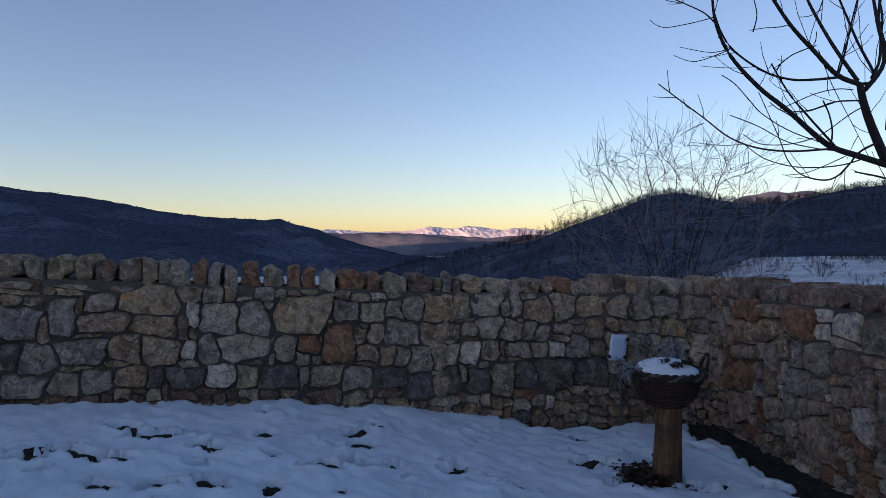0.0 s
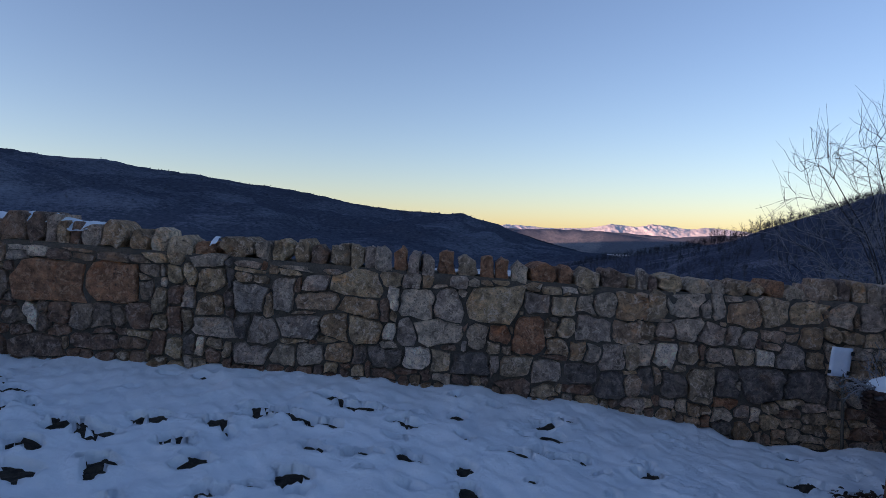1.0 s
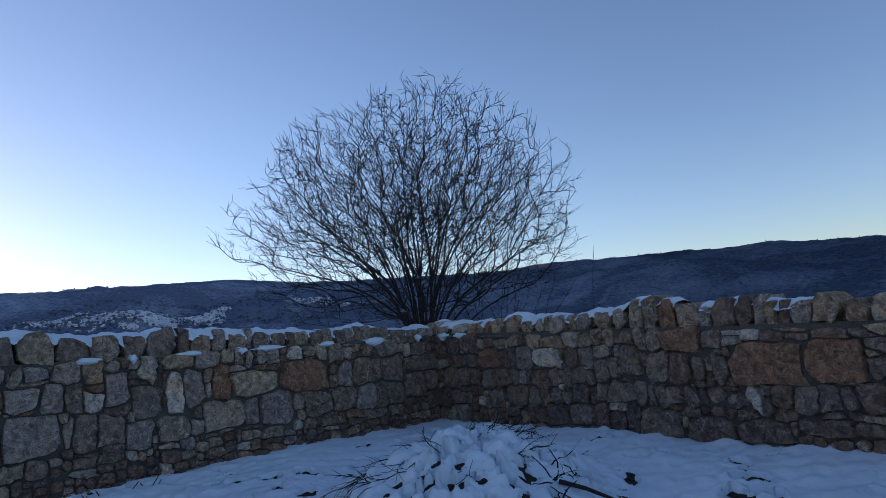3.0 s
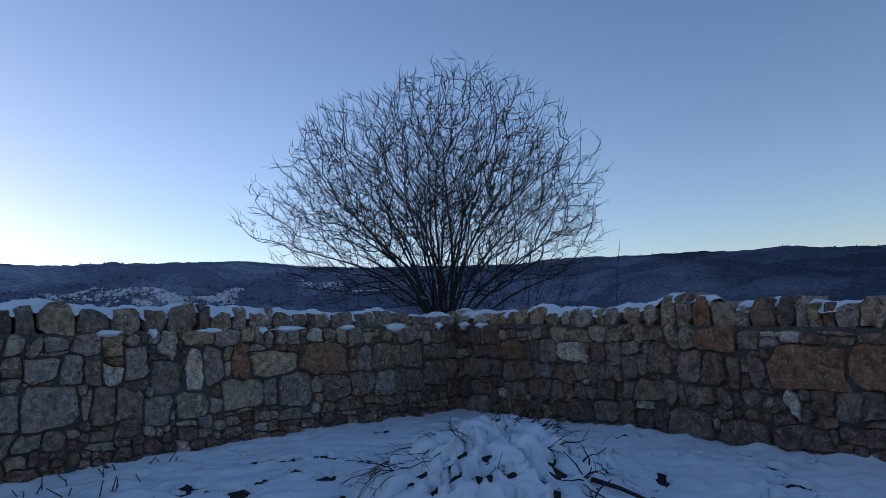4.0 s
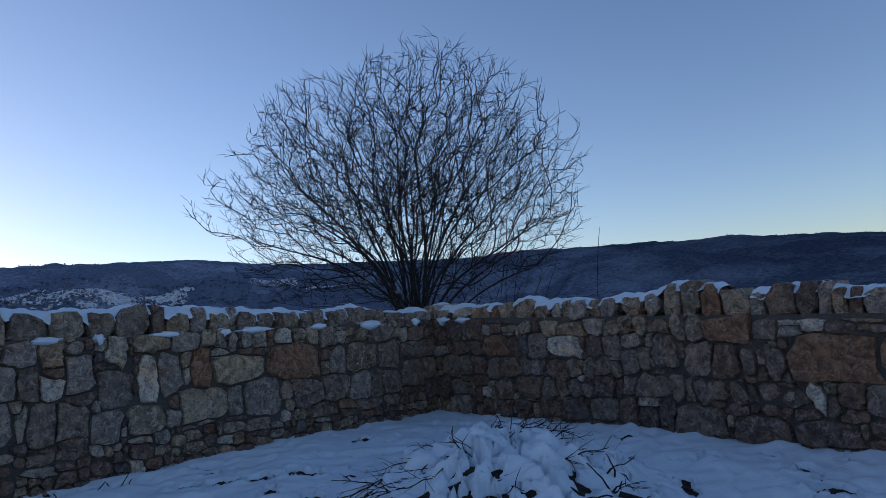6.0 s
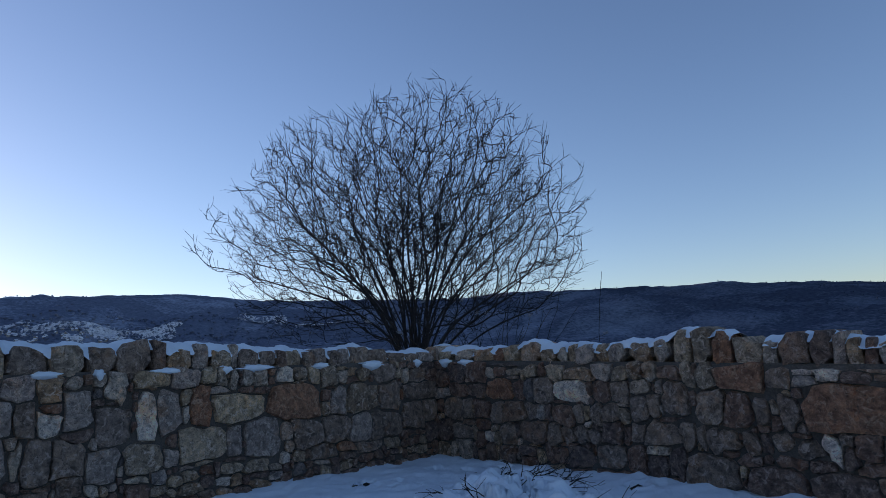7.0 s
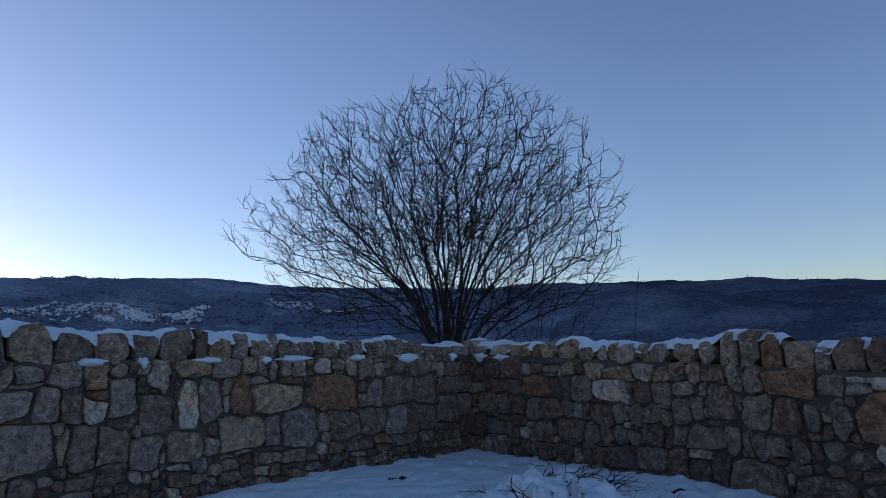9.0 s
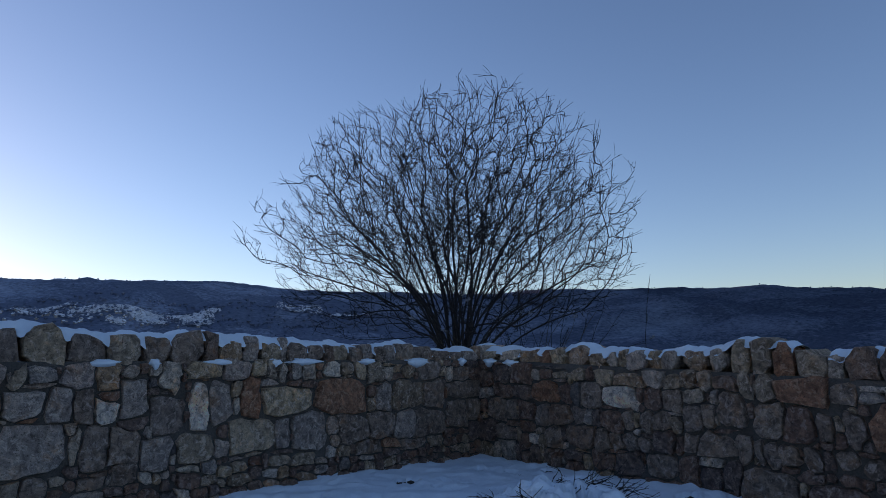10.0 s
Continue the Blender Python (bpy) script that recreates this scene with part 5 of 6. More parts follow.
def bramble():
    r = random.Random(61)
    thing = tagged(new("bramble"), "tangled bare bramble shoots with frosted heads behind the wall corner", "bramble")
    thing.location = (-10.5, 4.3, 0.25)
    for k in range(60):
        a = r.uniform(0, 6.283)
        foot = Vector((r.gauss(0, 0.2), r.gauss(0, 0.45), 0))
        pts = bough(r, foot, Vector((math.cos(a) * 0.25, math.sin(a) * 0.25, 1)), r.uniform(1.8, 2.7), 10, 0.12, -0.07)
        t = Tubes()
        t.add(pts, 0.007, 0.003, 4)
        twigs_on(r, pts, t, 5, 0.25, 0.0035, 0.4, 0, -0.05)
        shoot = t.make("shoot", TWIG if k % 3 else DEAD, thing)
        if k % 4 == 0:
            h = Tubes()
            for j in range(14):
                h.add(bough(r, pts[-1], side(r, Vector((0, 0, 1)), r.uniform(0.1, 1.6)), r.uniform(0.03, 0.07), 2, 0.2, 0), 0.006, 0.004, 3)
            h.make("seed_head", RIME, shoot, "frosted seed head")


bramble()


def sapling():
    r = random.Random(5)
    thing = tagged(new("sapling"), "single thin bare sapling behind the wall", "sapling")
    thing.location = (-9.85, 6.1, -0.2)
    t = Tubes()
    pts = [Vector((0, 0, 0)), Vector((0.02, 0.0, 1.2)), Vector((-0.02, 0.05, 2.1)), Vector((0.02, 0.1, 2.6)), Vector((0.06, 0.17, 3.05))]
    t.add(pts, 0.007, 0.003, 5)
    t.make("stem", TWIG, thing)
    f = Tubes()
    twigs_on(r, pts, f, 6, 0.16, 0.003, 0.6, 0, 0.3)
    f.make("fine_twig_mass", TWIG, thing, "thin side twigs", True)


sapling()


def side_shrub(origin, seed, stems, height, spread, fine_count, mat):
    r = random.Random(seed)
    thing = tagged(new("shrub"), "frosted leafless shrub standing behind the long wall", "shrub")
    thing.location = origin
    fine = Tubes()
    for k in range(stems):
        a, lean = r.uniform(0, 6.283), r.uniform(0.05, spread)
        d = Vector((math.cos(a) * math.sin(lean), math.sin(a) * math.sin(lean), math.cos(lean)))
        pts = bough(r, Vector((math.cos(a), math.sin(a), 0)) * r.uniform(0.1, 0.7), d, height * r.uniform(0.55, 1.05) * (1.1 - 0.35 * lean), 9, 0.08, -0.01)
        stem = Tubes()
        stem.add(pts, r.uniform(0.010, 0.02), 0.004, 4)
        stem.make("stem", BARK if k % 3 else mat, thing)
        twigs_on(r, pts, fine, fine_count, 0.6, 0.0055, 0.2, 1, 0.04)
    fine.make("fine_twig_mass", mat, thing, "thin frosted twigs", True)
    return thing


for bx, by, bh, bs in ((16.0, 30.0, 1.5, 31), (20.0, 33.0, 1.2, 32), (22.5, 40.0, 1.6, 33), (27.0, 42.0, 1.4, 34), (17.5, 36.0, 1.0, 35), (30.0, 52.0, 2.4, 36), (24.0, 56.0, 2.6, 37)):
    side_shrub((bx, by, float(valley(np.array(bx), np.array(by))) - 0.1), bs, 14, bh, 0.8, 7, TWIG)["label"] = "low dark leafless bush on the snowy field"


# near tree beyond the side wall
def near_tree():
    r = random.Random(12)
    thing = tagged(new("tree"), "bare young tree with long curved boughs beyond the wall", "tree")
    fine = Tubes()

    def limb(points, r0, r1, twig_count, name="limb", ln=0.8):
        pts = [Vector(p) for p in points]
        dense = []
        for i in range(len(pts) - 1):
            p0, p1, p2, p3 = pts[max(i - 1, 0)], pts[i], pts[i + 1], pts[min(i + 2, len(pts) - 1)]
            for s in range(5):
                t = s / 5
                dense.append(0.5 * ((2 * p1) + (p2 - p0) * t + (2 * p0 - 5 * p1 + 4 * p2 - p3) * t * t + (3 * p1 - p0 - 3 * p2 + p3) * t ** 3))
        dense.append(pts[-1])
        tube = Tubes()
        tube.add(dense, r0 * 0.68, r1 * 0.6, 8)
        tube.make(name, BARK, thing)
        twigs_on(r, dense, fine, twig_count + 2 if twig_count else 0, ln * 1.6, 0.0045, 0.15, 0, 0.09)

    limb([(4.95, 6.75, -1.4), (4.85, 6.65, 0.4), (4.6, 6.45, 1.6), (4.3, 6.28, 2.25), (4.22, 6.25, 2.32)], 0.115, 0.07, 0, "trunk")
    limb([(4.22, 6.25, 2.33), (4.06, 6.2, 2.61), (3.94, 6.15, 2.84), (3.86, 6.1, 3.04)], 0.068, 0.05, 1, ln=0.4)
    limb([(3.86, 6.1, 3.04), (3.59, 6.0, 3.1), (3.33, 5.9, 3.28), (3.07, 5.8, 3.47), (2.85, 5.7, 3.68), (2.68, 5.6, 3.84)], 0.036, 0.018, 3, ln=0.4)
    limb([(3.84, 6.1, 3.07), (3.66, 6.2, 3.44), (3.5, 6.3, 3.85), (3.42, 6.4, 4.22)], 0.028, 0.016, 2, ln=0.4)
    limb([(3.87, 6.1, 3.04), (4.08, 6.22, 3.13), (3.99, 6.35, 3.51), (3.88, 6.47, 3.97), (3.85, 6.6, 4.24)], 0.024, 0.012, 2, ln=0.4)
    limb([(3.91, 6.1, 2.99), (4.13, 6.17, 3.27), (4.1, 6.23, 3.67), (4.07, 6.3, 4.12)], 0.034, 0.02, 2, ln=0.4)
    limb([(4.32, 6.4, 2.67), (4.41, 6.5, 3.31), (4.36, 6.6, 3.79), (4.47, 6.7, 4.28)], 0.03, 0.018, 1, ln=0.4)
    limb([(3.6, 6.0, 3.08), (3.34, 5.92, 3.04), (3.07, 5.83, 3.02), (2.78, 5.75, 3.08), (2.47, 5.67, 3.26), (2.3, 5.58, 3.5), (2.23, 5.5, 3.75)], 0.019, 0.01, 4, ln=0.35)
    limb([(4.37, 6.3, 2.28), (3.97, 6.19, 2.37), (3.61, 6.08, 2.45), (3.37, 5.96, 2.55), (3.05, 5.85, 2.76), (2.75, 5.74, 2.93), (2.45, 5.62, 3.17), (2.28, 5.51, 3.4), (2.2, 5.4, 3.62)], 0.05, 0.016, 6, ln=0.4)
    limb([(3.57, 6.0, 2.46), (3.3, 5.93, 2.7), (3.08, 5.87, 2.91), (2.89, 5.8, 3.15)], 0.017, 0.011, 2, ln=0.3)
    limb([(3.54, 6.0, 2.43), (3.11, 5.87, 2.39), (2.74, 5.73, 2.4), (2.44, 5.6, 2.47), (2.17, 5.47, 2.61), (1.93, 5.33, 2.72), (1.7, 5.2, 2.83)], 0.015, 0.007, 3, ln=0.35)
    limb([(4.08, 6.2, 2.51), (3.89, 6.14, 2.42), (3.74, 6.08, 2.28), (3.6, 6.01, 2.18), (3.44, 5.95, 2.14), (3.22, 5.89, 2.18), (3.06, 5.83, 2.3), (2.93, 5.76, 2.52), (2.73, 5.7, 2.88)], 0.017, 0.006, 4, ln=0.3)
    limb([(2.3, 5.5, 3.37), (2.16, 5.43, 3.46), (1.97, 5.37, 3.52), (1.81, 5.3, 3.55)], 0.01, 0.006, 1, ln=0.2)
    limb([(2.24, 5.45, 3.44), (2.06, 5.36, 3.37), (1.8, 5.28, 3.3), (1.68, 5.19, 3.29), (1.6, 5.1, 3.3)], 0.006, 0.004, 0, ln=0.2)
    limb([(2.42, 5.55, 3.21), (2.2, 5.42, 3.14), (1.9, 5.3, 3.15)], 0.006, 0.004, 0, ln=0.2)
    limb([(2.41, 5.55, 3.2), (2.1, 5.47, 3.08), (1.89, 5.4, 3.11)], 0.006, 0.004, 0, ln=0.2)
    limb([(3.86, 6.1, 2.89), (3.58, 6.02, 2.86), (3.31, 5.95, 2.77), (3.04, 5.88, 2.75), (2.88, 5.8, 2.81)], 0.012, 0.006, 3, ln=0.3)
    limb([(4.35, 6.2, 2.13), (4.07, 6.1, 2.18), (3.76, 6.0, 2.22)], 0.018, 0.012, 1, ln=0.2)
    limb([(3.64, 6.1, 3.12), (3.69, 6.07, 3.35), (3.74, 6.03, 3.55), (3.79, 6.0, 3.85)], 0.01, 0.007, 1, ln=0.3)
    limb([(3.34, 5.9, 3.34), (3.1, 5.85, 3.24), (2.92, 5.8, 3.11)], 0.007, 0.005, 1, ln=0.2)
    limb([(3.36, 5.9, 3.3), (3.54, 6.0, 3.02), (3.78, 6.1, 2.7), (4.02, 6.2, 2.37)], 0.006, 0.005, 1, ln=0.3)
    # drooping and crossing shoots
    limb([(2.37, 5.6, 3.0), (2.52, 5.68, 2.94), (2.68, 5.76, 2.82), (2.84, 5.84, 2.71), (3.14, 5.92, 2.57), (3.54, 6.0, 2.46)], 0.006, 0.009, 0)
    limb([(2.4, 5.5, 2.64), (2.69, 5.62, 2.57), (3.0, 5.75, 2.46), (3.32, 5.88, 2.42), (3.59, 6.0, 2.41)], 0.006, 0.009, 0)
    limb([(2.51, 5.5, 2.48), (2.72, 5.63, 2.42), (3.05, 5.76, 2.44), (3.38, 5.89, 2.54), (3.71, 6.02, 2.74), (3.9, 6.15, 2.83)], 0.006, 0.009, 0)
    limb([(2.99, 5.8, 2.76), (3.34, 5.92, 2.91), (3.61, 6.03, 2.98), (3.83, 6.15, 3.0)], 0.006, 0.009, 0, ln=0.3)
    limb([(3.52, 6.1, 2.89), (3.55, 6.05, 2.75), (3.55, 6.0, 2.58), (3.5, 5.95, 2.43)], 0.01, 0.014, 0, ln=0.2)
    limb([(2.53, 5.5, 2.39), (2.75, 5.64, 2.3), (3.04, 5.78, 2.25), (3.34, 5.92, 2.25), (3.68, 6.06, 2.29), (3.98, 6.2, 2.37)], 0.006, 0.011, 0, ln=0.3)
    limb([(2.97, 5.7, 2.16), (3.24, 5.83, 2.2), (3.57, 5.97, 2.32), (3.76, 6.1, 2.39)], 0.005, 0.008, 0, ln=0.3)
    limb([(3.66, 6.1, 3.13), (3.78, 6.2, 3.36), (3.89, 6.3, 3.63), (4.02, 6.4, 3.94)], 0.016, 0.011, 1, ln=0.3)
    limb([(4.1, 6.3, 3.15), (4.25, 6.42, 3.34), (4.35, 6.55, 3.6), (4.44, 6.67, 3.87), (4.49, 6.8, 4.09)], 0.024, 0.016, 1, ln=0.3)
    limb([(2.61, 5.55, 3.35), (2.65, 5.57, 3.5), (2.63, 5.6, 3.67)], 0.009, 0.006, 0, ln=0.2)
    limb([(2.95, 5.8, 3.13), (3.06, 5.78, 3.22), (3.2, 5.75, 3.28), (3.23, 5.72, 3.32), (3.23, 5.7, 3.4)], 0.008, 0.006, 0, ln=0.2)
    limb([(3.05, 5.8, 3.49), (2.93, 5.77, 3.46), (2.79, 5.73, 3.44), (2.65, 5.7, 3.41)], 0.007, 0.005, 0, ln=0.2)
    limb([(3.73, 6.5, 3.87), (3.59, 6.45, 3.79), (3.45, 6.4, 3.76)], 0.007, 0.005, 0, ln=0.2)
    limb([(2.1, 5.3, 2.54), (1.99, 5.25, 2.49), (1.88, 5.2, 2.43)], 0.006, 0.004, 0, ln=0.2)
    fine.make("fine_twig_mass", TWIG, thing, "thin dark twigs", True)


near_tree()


# ---- woods on the slopes ----
def crowns(name, label, spots, mat):
    """Far leafless trees as small uneven clumps."""
    r = np.random.RandomState(len(spots))
    v, f = [], []
    for x, y, z, h in spots:
        b, w = len(v), h * r.uniform(0.45, 0.9)
        cx, cy = x + r.uniform(-1, 1) * w * 0.3, y + r.uniform(-1, 1) * w * 0.3
        v += [(x, y, z - 1), (cx + w, cy, z + h * r.uniform(0.4, 0.7)), (cx, cy + w, z + h * r.uniform(0.4, 0.7)), (cx - w, cy, z + h * r.uniform(0.4, 0.7)), (cx, cy - w, z + h * r.uniform(0.4, 0.7)), (cx, cy, z + h)]
        for k in range(4):
            i, j = b + 1 + k, b + 1 + (k + 1) % 4
            f += [(b, j, i), (i, j, b + 5)]
    return tagged(mesh_object(name, v, f, mat, smooth=False), label, "woods", kind="stuff")


rw = np.random.RandomState(5)
n_far = 14000
az, rad = rw.uniform(4, 112, n_far), np.where(rw.rand(n_far) < 0.9, rw.uniform(2465, 2515, n_far), rw.uniform(1100, 2500, n_far))
fx, fy = -rad * np.sin(np.radians(az)), rad * np.cos(np.radians(az))
clear = waves(fx, fy, 260, 70) < 0.9
fz, fh = ridge_height(rad, az, fx, fy), rw.uniform(1.8, 4.2, n_far)
grove = rw.uniform(74, 107, 700), rw.uniform(1610, 1880, 700)
vx, vy = -grove[1] * np.sin(np.radians(grove[0])), grove[1] * np.cos(np.radians(grove[0]))
trees = list(zip(fx[clear], fy[clear], fz[clear], fh[clear])) + list(zip(vx, vy, ridge_height(grove[1], grove[0], vx, vy) + 4, rw.uniform(3, 9, 700)))
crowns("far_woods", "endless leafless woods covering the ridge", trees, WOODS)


def bare_tree(seed, height):
    r = random.Random(seed)
    t = Tubes()
    trunk = bough(r, Vector((0, 0, -0.5)), Vector((0, 0, 1)), height * 0.85, 5, 0.06, 0.05)
    t.add(trunk, height * 0.018, height * 0.005, 3)
    for k in range(10):
        q = r.uniform(0.2, 1.0) * 4.99
        i = int(q)
        p = trunk[i].lerp(trunk[i + 1], q - i)
        d = side(r, Vector((0, 0, 1)), r.uniform(0.4, 1.0))
        b1 = bough(r, p, d, height * r.uniform(0.24, 0.42), 2, 0.14, 0.1)
        t.add(b1, height * 0.008, height * 0.004, 3)
        for j in range(4):
            d2 = side(r, (b1[-1] - b1[0]).normalized(), r.uniform(0.2, 0.8))
            t.add(bough(r, b1[0].lerp(b1[-1], r.uniform(0.3, 1.0)), d2, height * r.uniform(0.1, 0.22), 1, 0.1, 0.1), height * 0.006, height * 0.003, 3)
    return np.array([tuple(p) for p in t.v]), np.array([q for q in t.f if len(q) == 4])


kinds = [bare_tree(80 + k, 9.0) for k in range(6)]
def plant_trees(name, label, mat, spots, squat=1.0):
    """Many bare trees as one mesh."""
    vs, qs, base = [], [], 0
    for k, (x, y, z, t, size) in enumerate(spots):
        kv, kf = kinds[k % len(kinds)]
        ct, st = math.cos(t) * size, math.sin(t) * size
        vs.append(np.stack([x + kv[:, 0] * ct - kv[:, 1] * st, y + kv[:, 0] * st + kv[:, 1] * ct, z + kv[:, 2] * size * squat], -1))
        qs.append(kf + base)
        base += len(kv)
    v, q = np.concatenate(vs), np.concatenate(qs)
    me = bpy.data.meshes.new(name)
    me.vertices.add(len(v)), me.loops.add(len(q) * 4), me.polygons.add(len(q))
    me.vertices.foreach_set("co", v.ravel().astype(np.float32))
    me.loops.foreach_set("vertex_index", q.ravel().astype(np.int32))
    me.polygons.foreach_set("loop_start", np.arange(len(q), dtype=np.int32) * 4)
    me.update(calc_edges=True)
    me.materials.append(mat)
    return tagged(new(name, me), label, "woods", kind="stuff")


rw = np.random.RandomState(9)
spots = []
for k in range(3600):
    a = rw.uniform(-37, 6)
    rad = 412 + 34 * rw.rand() if k < 1300 else 130 + 290 * rw.rand() ** 0.7
    x, y = -rad * math.sin(math.radians(a)), rad * math.cos(math.radians(a))
    z = float(hill_height(np.array(rad), np.array(a), np.array(x), np.array(y)))
    spots.append((x, y, z, rw.uniform(0, 6.28), rw.uniform(0.25, 0.7) * (0.8 if k < 1300 else 0.55)))
for k in range(26):
    # taller trees where the slope runs down to the valley
    a, rad = rw.uniform(-12.5, -6.5), rw.uniform(405, 430)
    x, y = -rad * math.sin(math.radians(a)), rad * math.cos(math.radians(a))
    spots.append((x, y, float(hill_height(np.array(rad), np.array(a), np.array(x), np.array(y))), rw.uniform(0, 6.28), rw.uniform(0.5, 1.1)))
brush = []
for k in range(700):
    a, rad = rw.uniform(-37, -18), rw.choice([40, 52, 64, 80, 84, 88, 92]) * rw.uniform(0.95, 1.06)
    x, y = -rad * math.sin(math.radians(a)), rad * math.cos(math.radians(a))
    if waves(np.array(x), np.array(y), 12.0, 120) > (0.8 if rad < 70 else -0.3) - (0.5 if a > -23 else 0):
        brush.append((x, y, float(valley(np.array(x), np.array(y))), rw.uniform(0, 6.28), rw.uniform(0.08, 0.16)))
plant_trees("field_brush", "low dark leafless brush in lines on the snowy field", HILL_TWIG, brush, 0.6)
plant_trees("hill_trees", "leafless trees crowding the near dark hill", HILL_TWIG, spots)

# ---- village and fields across the valley ----
def ridge_spot(az, rad):
    x, y = -rad * math.sin(math.radians(az)), rad * math.cos(math.radians(az))
    return x, y, float(ridge_height(np.array(rad), np.array(az), np.array(x), np.array(y)))


def far_field(az, rad, wide, deep, seed):
    x0, y0, _ = ridge_spot(az, rad)
    u = np.linspace(-1, 1, 44)
    uu, vv = np.meshgrid(u, u, indexing="ij")
    t = math.radians(az)
    x = x0 + uu * wide * math.cos(t) + vv * deep * -math.sin(t)
    y = y0 + uu * wide * math.sin(t) + vv * deep * math.cos(t)
    z = ridge_height(np.hypot(x, y), np.degrees(np.arctan2(-x, y)), x, y) + 5
    c = np.hypot(uu, vv) + 0.3 * waves(x, y, wide * 0.6, seed) + 0.65 * waves(x, y, 9.0, seed + 20)
    keep = (c[:-1, :-1] < 0.85)
    tagged(sheet("snow_field", x, y, z, FIELD, keep), "white snowy meadow among far woods", "field", kind="structure")


for k, spec in enumerate([(93.4, 1745, 60, 46), (89.6, 1722, 44, 70), (93.2, 1690, 46, 34), (81.4, 1840, 64, 55), (76.6, 1775, 66, 22), (100.0, 1790, 60, 24), (96.5, 1715, 40, 34)]):
    far_field(*spec, 90 + k)
meadow = random.Random(44)
for k in range(26):
    far_field(meadow.uniform(88, 105), meadow.uniform(1640, 1790), meadow.uniform(8, 26), meadow.uniform(8, 22), 130 + 3 * k)
house = tagged(new("house"), "far village house with a snow-covered roof", "house", "village houses")
hv = [(-5, -4, -3), (5, -4, -3), (5, 4, -3), (-5, 4, -3), (-5, -4, 5), (5, -4, 5), (5, 4, 5), (-5, 4, 5), (-5, 0, 8.4), (5, 0, 8.4)]
mesh_object("wall", hv, [(0, 1, 5, 4), (1, 2, 6, 9, 5), (2, 3, 7, 6), (3, 0, 4, 8, 7)], HOUSE_WALL, house, smooth=False)
rv = [(-5.6, -4.8, 4.6), (5.6, -4.8, 4.6), (5.6, 0, 8.8), (-5.6, 0, 8.8), (5.6, 4.8, 4.6), (-5.6, 4.8, 4.6), (-5.6, -4.8, 5.1), (5.6, -4.8, 5.1), (5.6, 0, 9.3), (-5.6, 0, 9.3), (5.6, 4.8, 5.1), (-5.6, 4.8, 5.1)]
mesh_object("roof", rv, [(6, 7, 8, 9), (9, 8, 10, 11), (0, 3, 2, 1), (3, 5, 4, 2), (0, 1, 7, 6), (5, 11, 10, 4)], WHITE_ROOF, house, smooth=False)
village = random.Random(4)
first = True
for k in range(110):
    az, rad = village.triangular(88, 106, 99), village.uniform(1635, 1770)
    m = Matrix.Translation(ridge_spot(az, rad)) @ Euler((0, 0, village.uniform(0, 6.28))).to_matrix().to_4x4()
    if first:
        house.matrix_basis, first = m @ Matrix.Scale(0.75, 4), False
    else:
        copy_thing(house, m @ Matrix.Scale(village.uniform(0.6, 0.9), 4))

# ---- planter ----
def lathe(profile, sides, wobble=0.0, seed=0):
    r = random.Random(seed)
    ph = [r.uniform(0, 6.28) for _ in range(4)]
    bm = bmesh.new()
    rings = []
    for rad, z in profile:
        rings.append([bm.verts.new((rad * (1 + wobble * (math.sin(2 * t + ph[0]) + 0.5 * math.sin(5 * t + ph[1] + z * 3))) * math.cos(t), rad * (1 + wobble * math.sin(3 * t + ph[2])) * math.sin(t), z)) for t in (6.2832 * k / sides for k in range(sides))])
    for a, c in zip(rings, rings[1:]):
        for k in range(sides):
            bm.faces.new((a[k], a[(k + 1) % sides], c[(k + 1) % sides], c[k]))
    bm.faces.new(rings[0][::-1]), bm.faces.new(rings[-1])
    return bm


PX, PY = 1.55, 4.52
pz = 0.01
log = part("log_stand", lathe([(0.1, -0.12), (0.1, 0.0), (0.096, 0.1), (0.09, 0.25), (0.088, 0.4), (0.09, 0.47), (0.086, 0.48)], 28, 0.03, 3), LOG)
log.location, log.rotation_euler = (PX, PY, pz), (0.0, 0.03, 0.4)
tagged(log, "peeled brown log standing upright under the basket", "log")
basket = tagged(new("basket"), "dark woven wicker basket planter on a log", "basket")
basket.location = (PX - 0.01, PY, pz + 0.445)
basket.scale = (1, 1, 1.15)
bowl = part("bowl", lathe([(0.10, 0.0), (0.15, 0.03), (0.20, 0.10), (0.235, 0.18), (0.24, 0.2), (0.225, 0.2), (0.21, 0.17)], 40, 0.01, 4), WICKER, basket)
for k in range(9):
    z = 0.02 + k * 0.0215
    rad = float(np.interp(z, [0, 0.03, 0.1, 0.18, 0.2], [0.105, 0.155, 0.204, 0.238, 0.243]))
    t = Tubes()
    t.add([Vector(((rad + 0.006 * math.sin(a * 14 + k * math.pi)) * math.cos(a), (rad + 0.006 * math.sin(a * 14 + k * math.pi)) * math.sin(a), z + 0.003 * math.sin(a * 7 + k))) for a in (6.2832 * i / 112 for i in range(113))], 0.009, 0.009, 5)
    t.make("wicker_strand", WICKER, bowl)
for k in range(3):
    t = Tubes()
    t.add([Vector(((0.25 + 0.014 * math.cos(a * 9 + k * 2.1)) * math.cos(a), (0.25 + 0.014 * math.cos(a * 9 + k * 2.1)) * math.sin(a), 0.205 + 0.014 * math.sin(a * 9 + k * 2.1))) for a in (6.2832 * i / 140 for i in range(141))], 0.011, 0.011, 6)
    t.make("braided_rim", RIMED_WICKER if k == 1 else WICKER, basket)
t = Tubes()
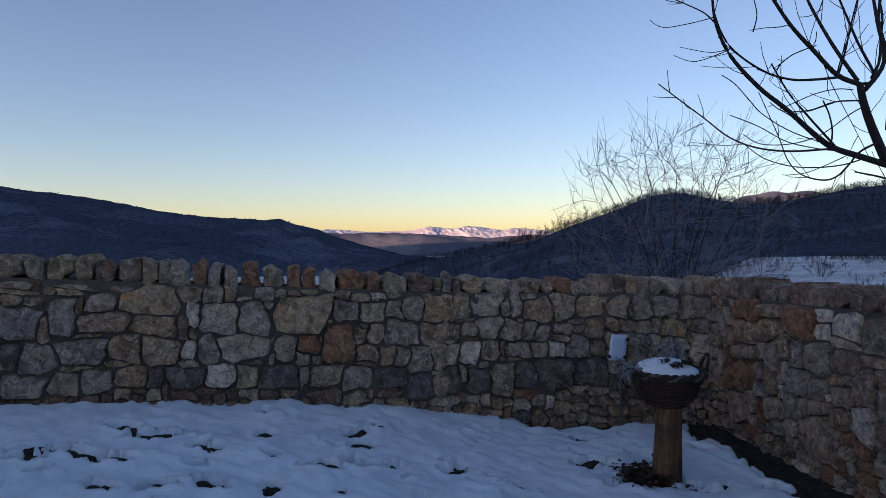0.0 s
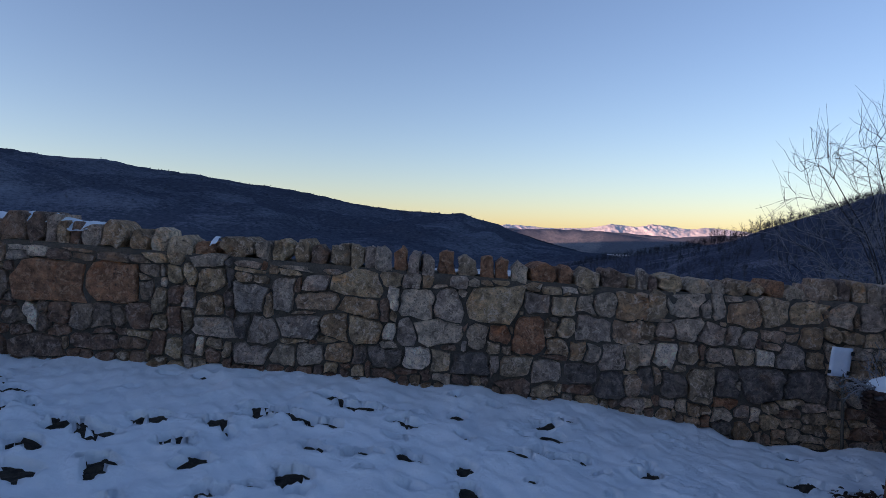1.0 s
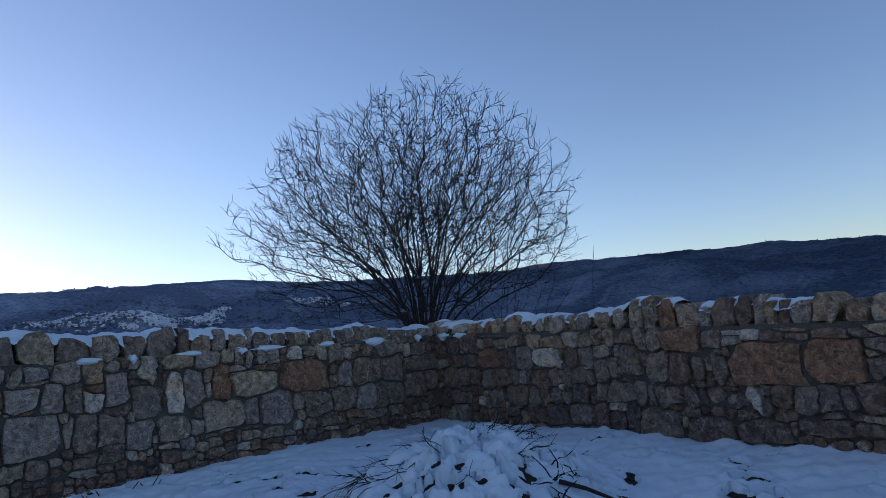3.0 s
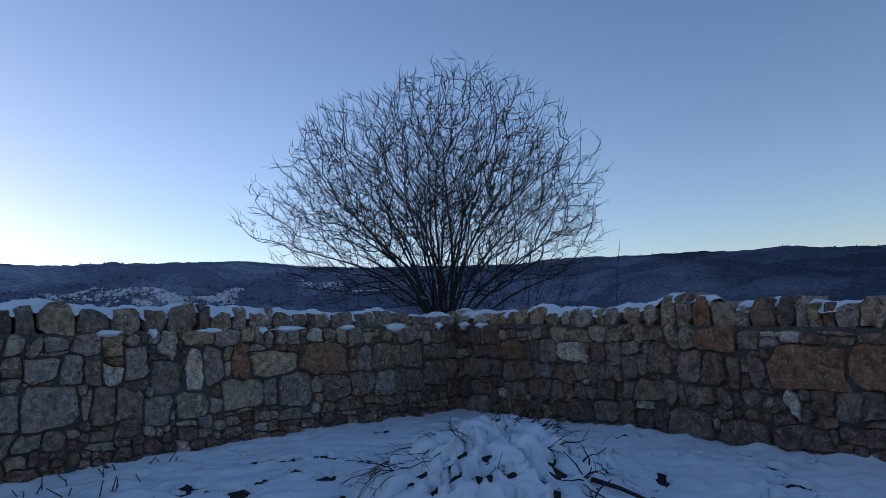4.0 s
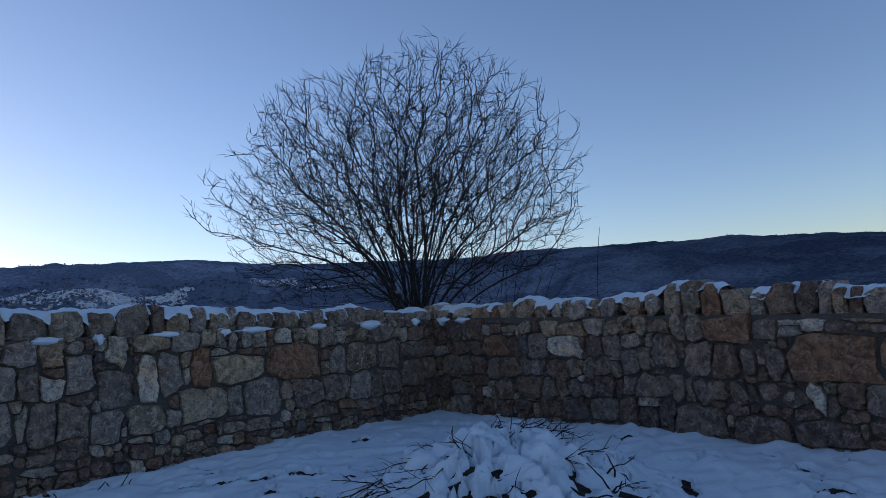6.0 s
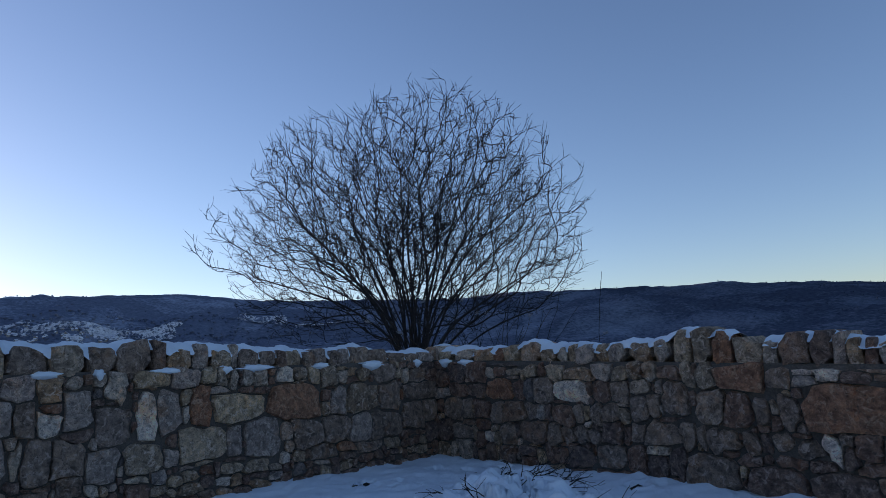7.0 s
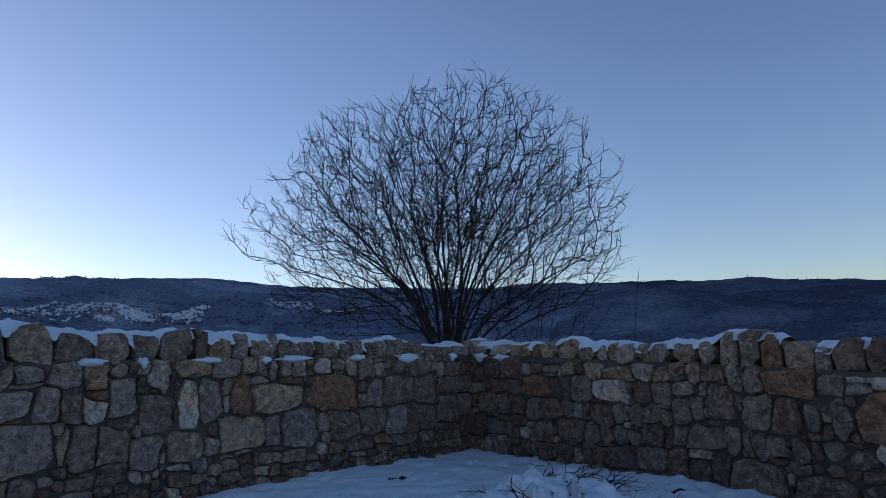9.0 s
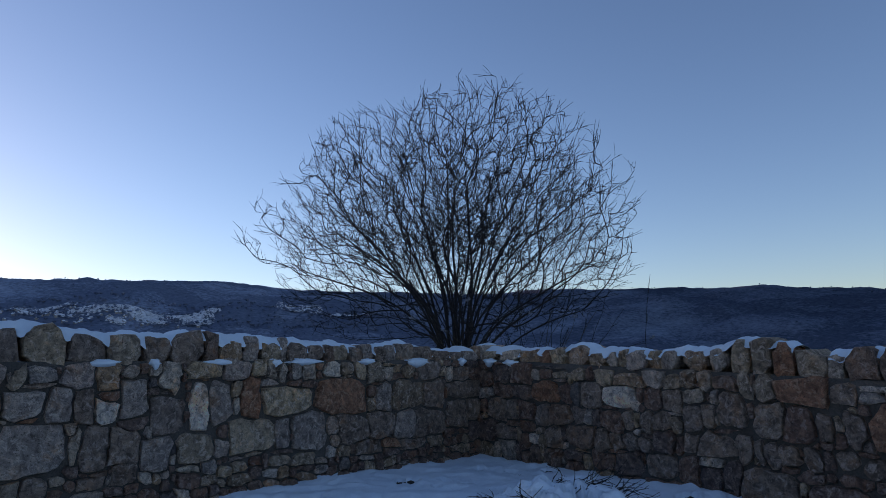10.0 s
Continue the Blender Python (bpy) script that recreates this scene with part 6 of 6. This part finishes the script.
t.add([Vector((0.25 + 0.035 * math.sin(a), 0.055 * math.cos(a), 0.21 + 0.1 * math.sin(a))) for a in (math.pi * i / 14 for i in range(15))], 0.011, 0.011, 6)
t.make("handle", WICKER, basket)
bm = bmesh.new()
bmesh.ops.create_icosphere(bm, subdivisions=4, radius=1.0)
for v in bm.verts:
    v.co = Vector((v.co.x * 0.215, v.co.y * 0.215, max(v.co.z, -0.2) * 0.1 + noise.noise(v.co * 2.5) * 0.016 + noise.noise(v.co * 7) * 0.006))
ob = part("basket_snow", bm, SNOW)
ob.location = (PX - 0.01, PY, pz + 0.67)
tagged(ob, "snow heaped in the wicker basket", "snow")
rp = random.Random(8)
plant = tagged(new("dry_plant"), "frosted dry plant stalks in the basket", "plant")
plant.location = (PX, PY, pz + 0.68)
for k in range(46):
    # lacy frosted sprays, drooping over one side and upright at the back
    over = k < 16
    a = rp.uniform(2.5, 3.6) if over else rp.uniform(0.4, 2.6)
    d = rp.uniform(0.12, 0.2) if over else rp.uniform(0.06, 0.2)
    t = Tubes()
    out = Vector((math.cos(a), math.sin(a), 0))
    pts = bough(rp, out * d, out * (0.9 if over else 0.2) + Vector((0, 0, 0.8)), rp.uniform(0.14, 0.24) if over else rp.uniform(0.12, 0.25), 6, 0.13, -0.25 if over else 0.0)
    t.add(pts, 0.005, 0.003, 3)
    for j in range(11):
        q = pts[rp.randint(2, 6)]
        t.add(bough(rp, q, side(rp, (pts[-1] - pts[0]).normalized(), rp.uniform(0.5, 1.1)), rp.uniform(0.025, 0.07), 2, 0.25, 0), 0.0024, 0.0016, 3)
    t.make("stalk", RIME if k % 4 else DEAD, plant)


def leaf_blade(r, long, wide):
    """A curled leaf with a rounded tip and a raised rib."""
    curl = r.uniform(0.1, 0.5)
    rows = [(0.0, 0.08), (0.3, 0.8), (0.6, 1.0), (0.85, 0.6), (1.0, 0.05)]
    v, f = [], []
    for t, w in rows:
        z = curl * long * t * (1 - t) * 2
        v += [(t * long, -w * wide / 2, z + 0.15 * wide), (t * long, 0, z), (t * long, w * wide / 2, z + 0.15 * wide)]
    for k in range(4):
        for c in range(2):
            i = k * 3 + c
            f.append((i, i + 3, i + 4, i + 1))
    return v, f


LEAF = plain("withered_leaf", (0.012, 0.012, 0.01), (0.05, 0.045, 0.032), 40)
LITTER = plain("leaf_litter", (0.012, 0.008, 0.006), (0.06, 0.035, 0.022), 8)
for k in range(26):
    v, f = leaf_blade(rp, rp.uniform(0.04, 0.065), rp.uniform(0.025, 0.038))
    ob = mesh_object("withered_leaf", v, f, LEAF, plant, "" if k else "dark withered leaf lying on the snow")
    cxp, cyp = ((0.0, -0.15), (0.05, -0.12), (0.11, -0.1), (-0.06, -0.08))[k % 4]
    ob.location = (cxp + rp.gauss(0, 0.014), cyp + rp.gauss(0, 0.014), 0.086 - 1.5 * (cxp * cxp + cyp * cyp) + rp.uniform(0, 0.012))
    ob.rotation_euler = (rp.uniform(-0.9, 0.9), rp.uniform(-0.9, 0.1), rp.uniform(0, 6.28))
v_all, f_all = [], []
for k in range(280):
    a, d = rp.gauss(3.25, 0.6), 0.09 + abs(rp.gauss(0, 0.11))
    v, f = leaf_blade(rp, rp.uniform(0.03, 0.06), rp.uniform(0.02, 0.035))
    m = Matrix.Translation((PX + math.cos(a) * d * 1.1, PY + math.sin(a) * d, float(snow_level(np.array(PX + math.cos(a) * d * 1.1), np.array(PY + math.sin(a) * d))) + rp.uniform(0.0, 0.04))) @ Euler((rp.uniform(-0.6, 0.6), rp.uniform(-0.6, 0.6), rp.uniform(0, 6.28))).to_matrix().to_4x4()
    base = len(v_all)
    v_all += [m @ Vector(q) for q in v]
    f_all += [tuple(base + i for i in q) for q in f]
tagged(mesh_object("leaf_litter", v_all, f_all, LITTER), "dark fallen leaves heaped at the foot of the log", "leaves", kind="stuff")

# sign on a stake
sx0, sy0 = 1.56, 5.84
sign = tagged(new("sign"), "small white sheet clipped to a thin grey stake", "sign")
sign.location = (sx0, sy0, 0.0)
t = Tubes()
t.add([Vector((0.045, 0.02, -0.15)), Vector((0.035, 0.02, 0.3)), Vector((0.02, 0.025, 0.72))], 0.013, 0.011, 6)
t.make("stake", STAKE, sign)
bm = bmesh.new()
bmesh.ops.create_cube(bm, size=1.0)
for v in bm.verts:
    v.co = Vector((v.co.x * 0.165, v.co.y * 0.004, v.co.z * 0.235))
bmesh.ops.subdivide_edges(bm, edges=bm.edges[:], cuts=4, use_grid_fill=True)
for v in bm.verts:
    v.co.y += 0.01 * math.sin(v.co.x * 22) + 0.006 * math.sin(v.co.z * 17)
sheet_ob = part("sheet", bm, PAGE, sign, "curled white plastic-covered page")
sheet_ob.location, sheet_ob.rotation_euler = (0.0, 0.0, 0.64), (0.1, 0.1, 0.14)
for cxp, czp in ((0.075, 0.72), (0.07, 0.56), (-0.072, 0.555)):
    bm = bmesh.new()
    bmesh.ops.create_cube(bm, size=1.0)
    bmesh.ops.bevel(bm, geom=bm.edges[:], offset=0.1, segments=1, affect="EDGES")
    for v in bm.verts:
        v.co = Vector((v.co.x * 0.022, v.co.y * 0.014, v.co.z * 0.03))
    part("clip", bm, BLACK, sheet_ob, "small black clip").location = (cxp, -0.012, czp - 0.64)

# ---- brush, sticks and clods in the snow ----
rb = random.Random(15)
pile = tagged(new("brush_pile"), "heap of cut branches buried under snow", "brush pile")
for k in range(84):
    a, d = rb.uniform(0, 6.28), rb.uniform(0.15, 0.9)
    x, y = MOUND[0] + math.cos(a) * d * 1.1, MOUND[1] + math.sin(a) * d
    long, up = rb.uniform(0.08, 0.25), rb.uniform(0.1, 0.8)
    if k < 36:
        # bundle sticking out of the flank
        x, y = MOUND[0] + rb.uniform(-0.5, 0.15), MOUND[1] - rb.uniform(0.42, 0.8)
        a, long, up = rb.uniform(4.4, 5.0), rb.uniform(0.2, 0.45), rb.uniform(-0.5, -0.1)
    elif k < 56:
        # tangled tops on the crest
        x, y = -5.85 + rb.uniform(-0.3, 0.3), 2.35 + rb.uniform(-0.25, 0.25)
        a, long, up = rb.uniform(0.4, 2.2), rb.uniform(0.15, 0.4), rb.uniform(0.0, 0.6)
    t = Tubes()
    pts = bough(rb, Vector((x, y, level(x, y) - 0.02)), Vector((math.cos(a), math.sin(a), up)), long, 6, 0.2, -0.07)
    rad = rb.uniform(0.003, 0.006)
    t.add(pts, rad, rad * 0.45, 4)
    for j in range(3):
        q = pts[rb.randint(1, 5)]
        t.add(bough(rb, q, side(rb, (pts[-1] - pts[0]).normalized(), 0.7), rb.uniform(0.05, 0.16), 3, 0.15, -0.05), rad * 0.6, rad * 0.35, 3)
    t.make("branch", DEAD if k % 4 == 0 else TWIG, pile)
stick = Tubes()
stick.add([Vector((x, y, level(x, y) + h)) for x, y, h in ((-4.58, 2.27, 0.03), (-4.5, 2.42, 0.035), (-4.4, 2.58, 0.035), (-4.29, 2.74, 0.02))], 0.017, 0.009, 7)
tagged(stick.make("stick", BARK), "fallen dark branch lying on the snow", "stick")
for k in range(24):
    t = Tubes()
    x, y = -4.76 + 0.62 * k / 23 + rb.uniform(-0.05, 0.05), 2.31 - 0.1 * k / 23 + rb.uniform(-0.06, 0.06)
    d = Vector((rb.uniform(-1, 1), rb.uniform(-1, 1), rb.uniform(0.0, 0.6)))
    pts = bough(rb, Vector((x, y, level(x, y))), d, rb.uniform(0.1, 0.24), 5, 0.2, -0.06)
    t.add(pts, 0.006, 0.003, 4)
    tagged(t.make("twig", TWIG), "dark fallen twig on the snow", "twig", "twigs by the fallen branch")
for x0, y0 in ((-6.96, -1.5), (-7.2, -1.3), (-6.64, -1.02), (-6.2, -0.53), (-7.3, -0.9), (-6.35, -1.16), (-6.8, -0.7), (-7.5, -0.5)):
    for j in range(rb.randint(2, 4)):
        t = Tubes()
        x, y = x0 + rb.uniform(-0.15, 0.15), y0 + rb.uniform(-0.15, 0.15)
        pts = bough(rb, Vector((x, y, level(x, y) - 0.03)), Vector((rb.uniform(-1, 1), rb.uniform(-1, 1), rb.uniform(0.5, 1.2))), rb.uniform(0.1, 0.2), 3, 0.06, 0)
        t.add(pts, 0.006, 0.004, 5)
        tagged(t.make("cut_stalk", DEAD), "cut dark stalk poking out of the snow", "stalk", "cut stalks")
weeds = Tubes()
spots = [(-1.2, 4.1), (-0.62, 4.75), (-0.4, 5.1), (-2.2, 4.4), (-2.6, 3.9), (1.35, 4.62), (1.5, 4.4), (2.2, 4.7), (2.4, 5.2)] + [(px, py) for px, py in HOLES + MORE_HOLES]
for x0, y0 in spots:
    if y0 < float(y_wall(np.array(x0))) - 0.1 and -8.9 < x0 < 2.6:
        for j in range(6):
            x, y = x0 + rb.gauss(0, 0.035), y0 + rb.gauss(0, 0.035)
            d = Vector((rb.uniform(-1, 1), rb.uniform(-1, 1), rb.uniform(0.0, 0.5)))
            weeds.add(bough(rb, Vector((x, y, level(x, y) - 0.06)), d, rb.uniform(0.03, 0.075), 3, 0.3, -0.12), 0.005, 0.003, 3)
tagged(weeds.make("dead_weeds", DEAD), "dark withered weeds poking through the snow", "weeds", kind="stuff")
for x, y, size in ((1.2, 4.42, 0.075),):
    v, f = chunk(rough_outline(size * 1.6, size * 1.3, random.Random(2)), size, 5)
    clod = mesh_object("stone_lump", v, f, STONE)
    clod.matrix_world = Matrix.Translation((x, y, level(x, y) + 0.03)) @ Euler((-0.5, 0.2, 0.4)).to_matrix().to_4x4()
    tagged(clod, "small tan stone lying in the snow", "stone")
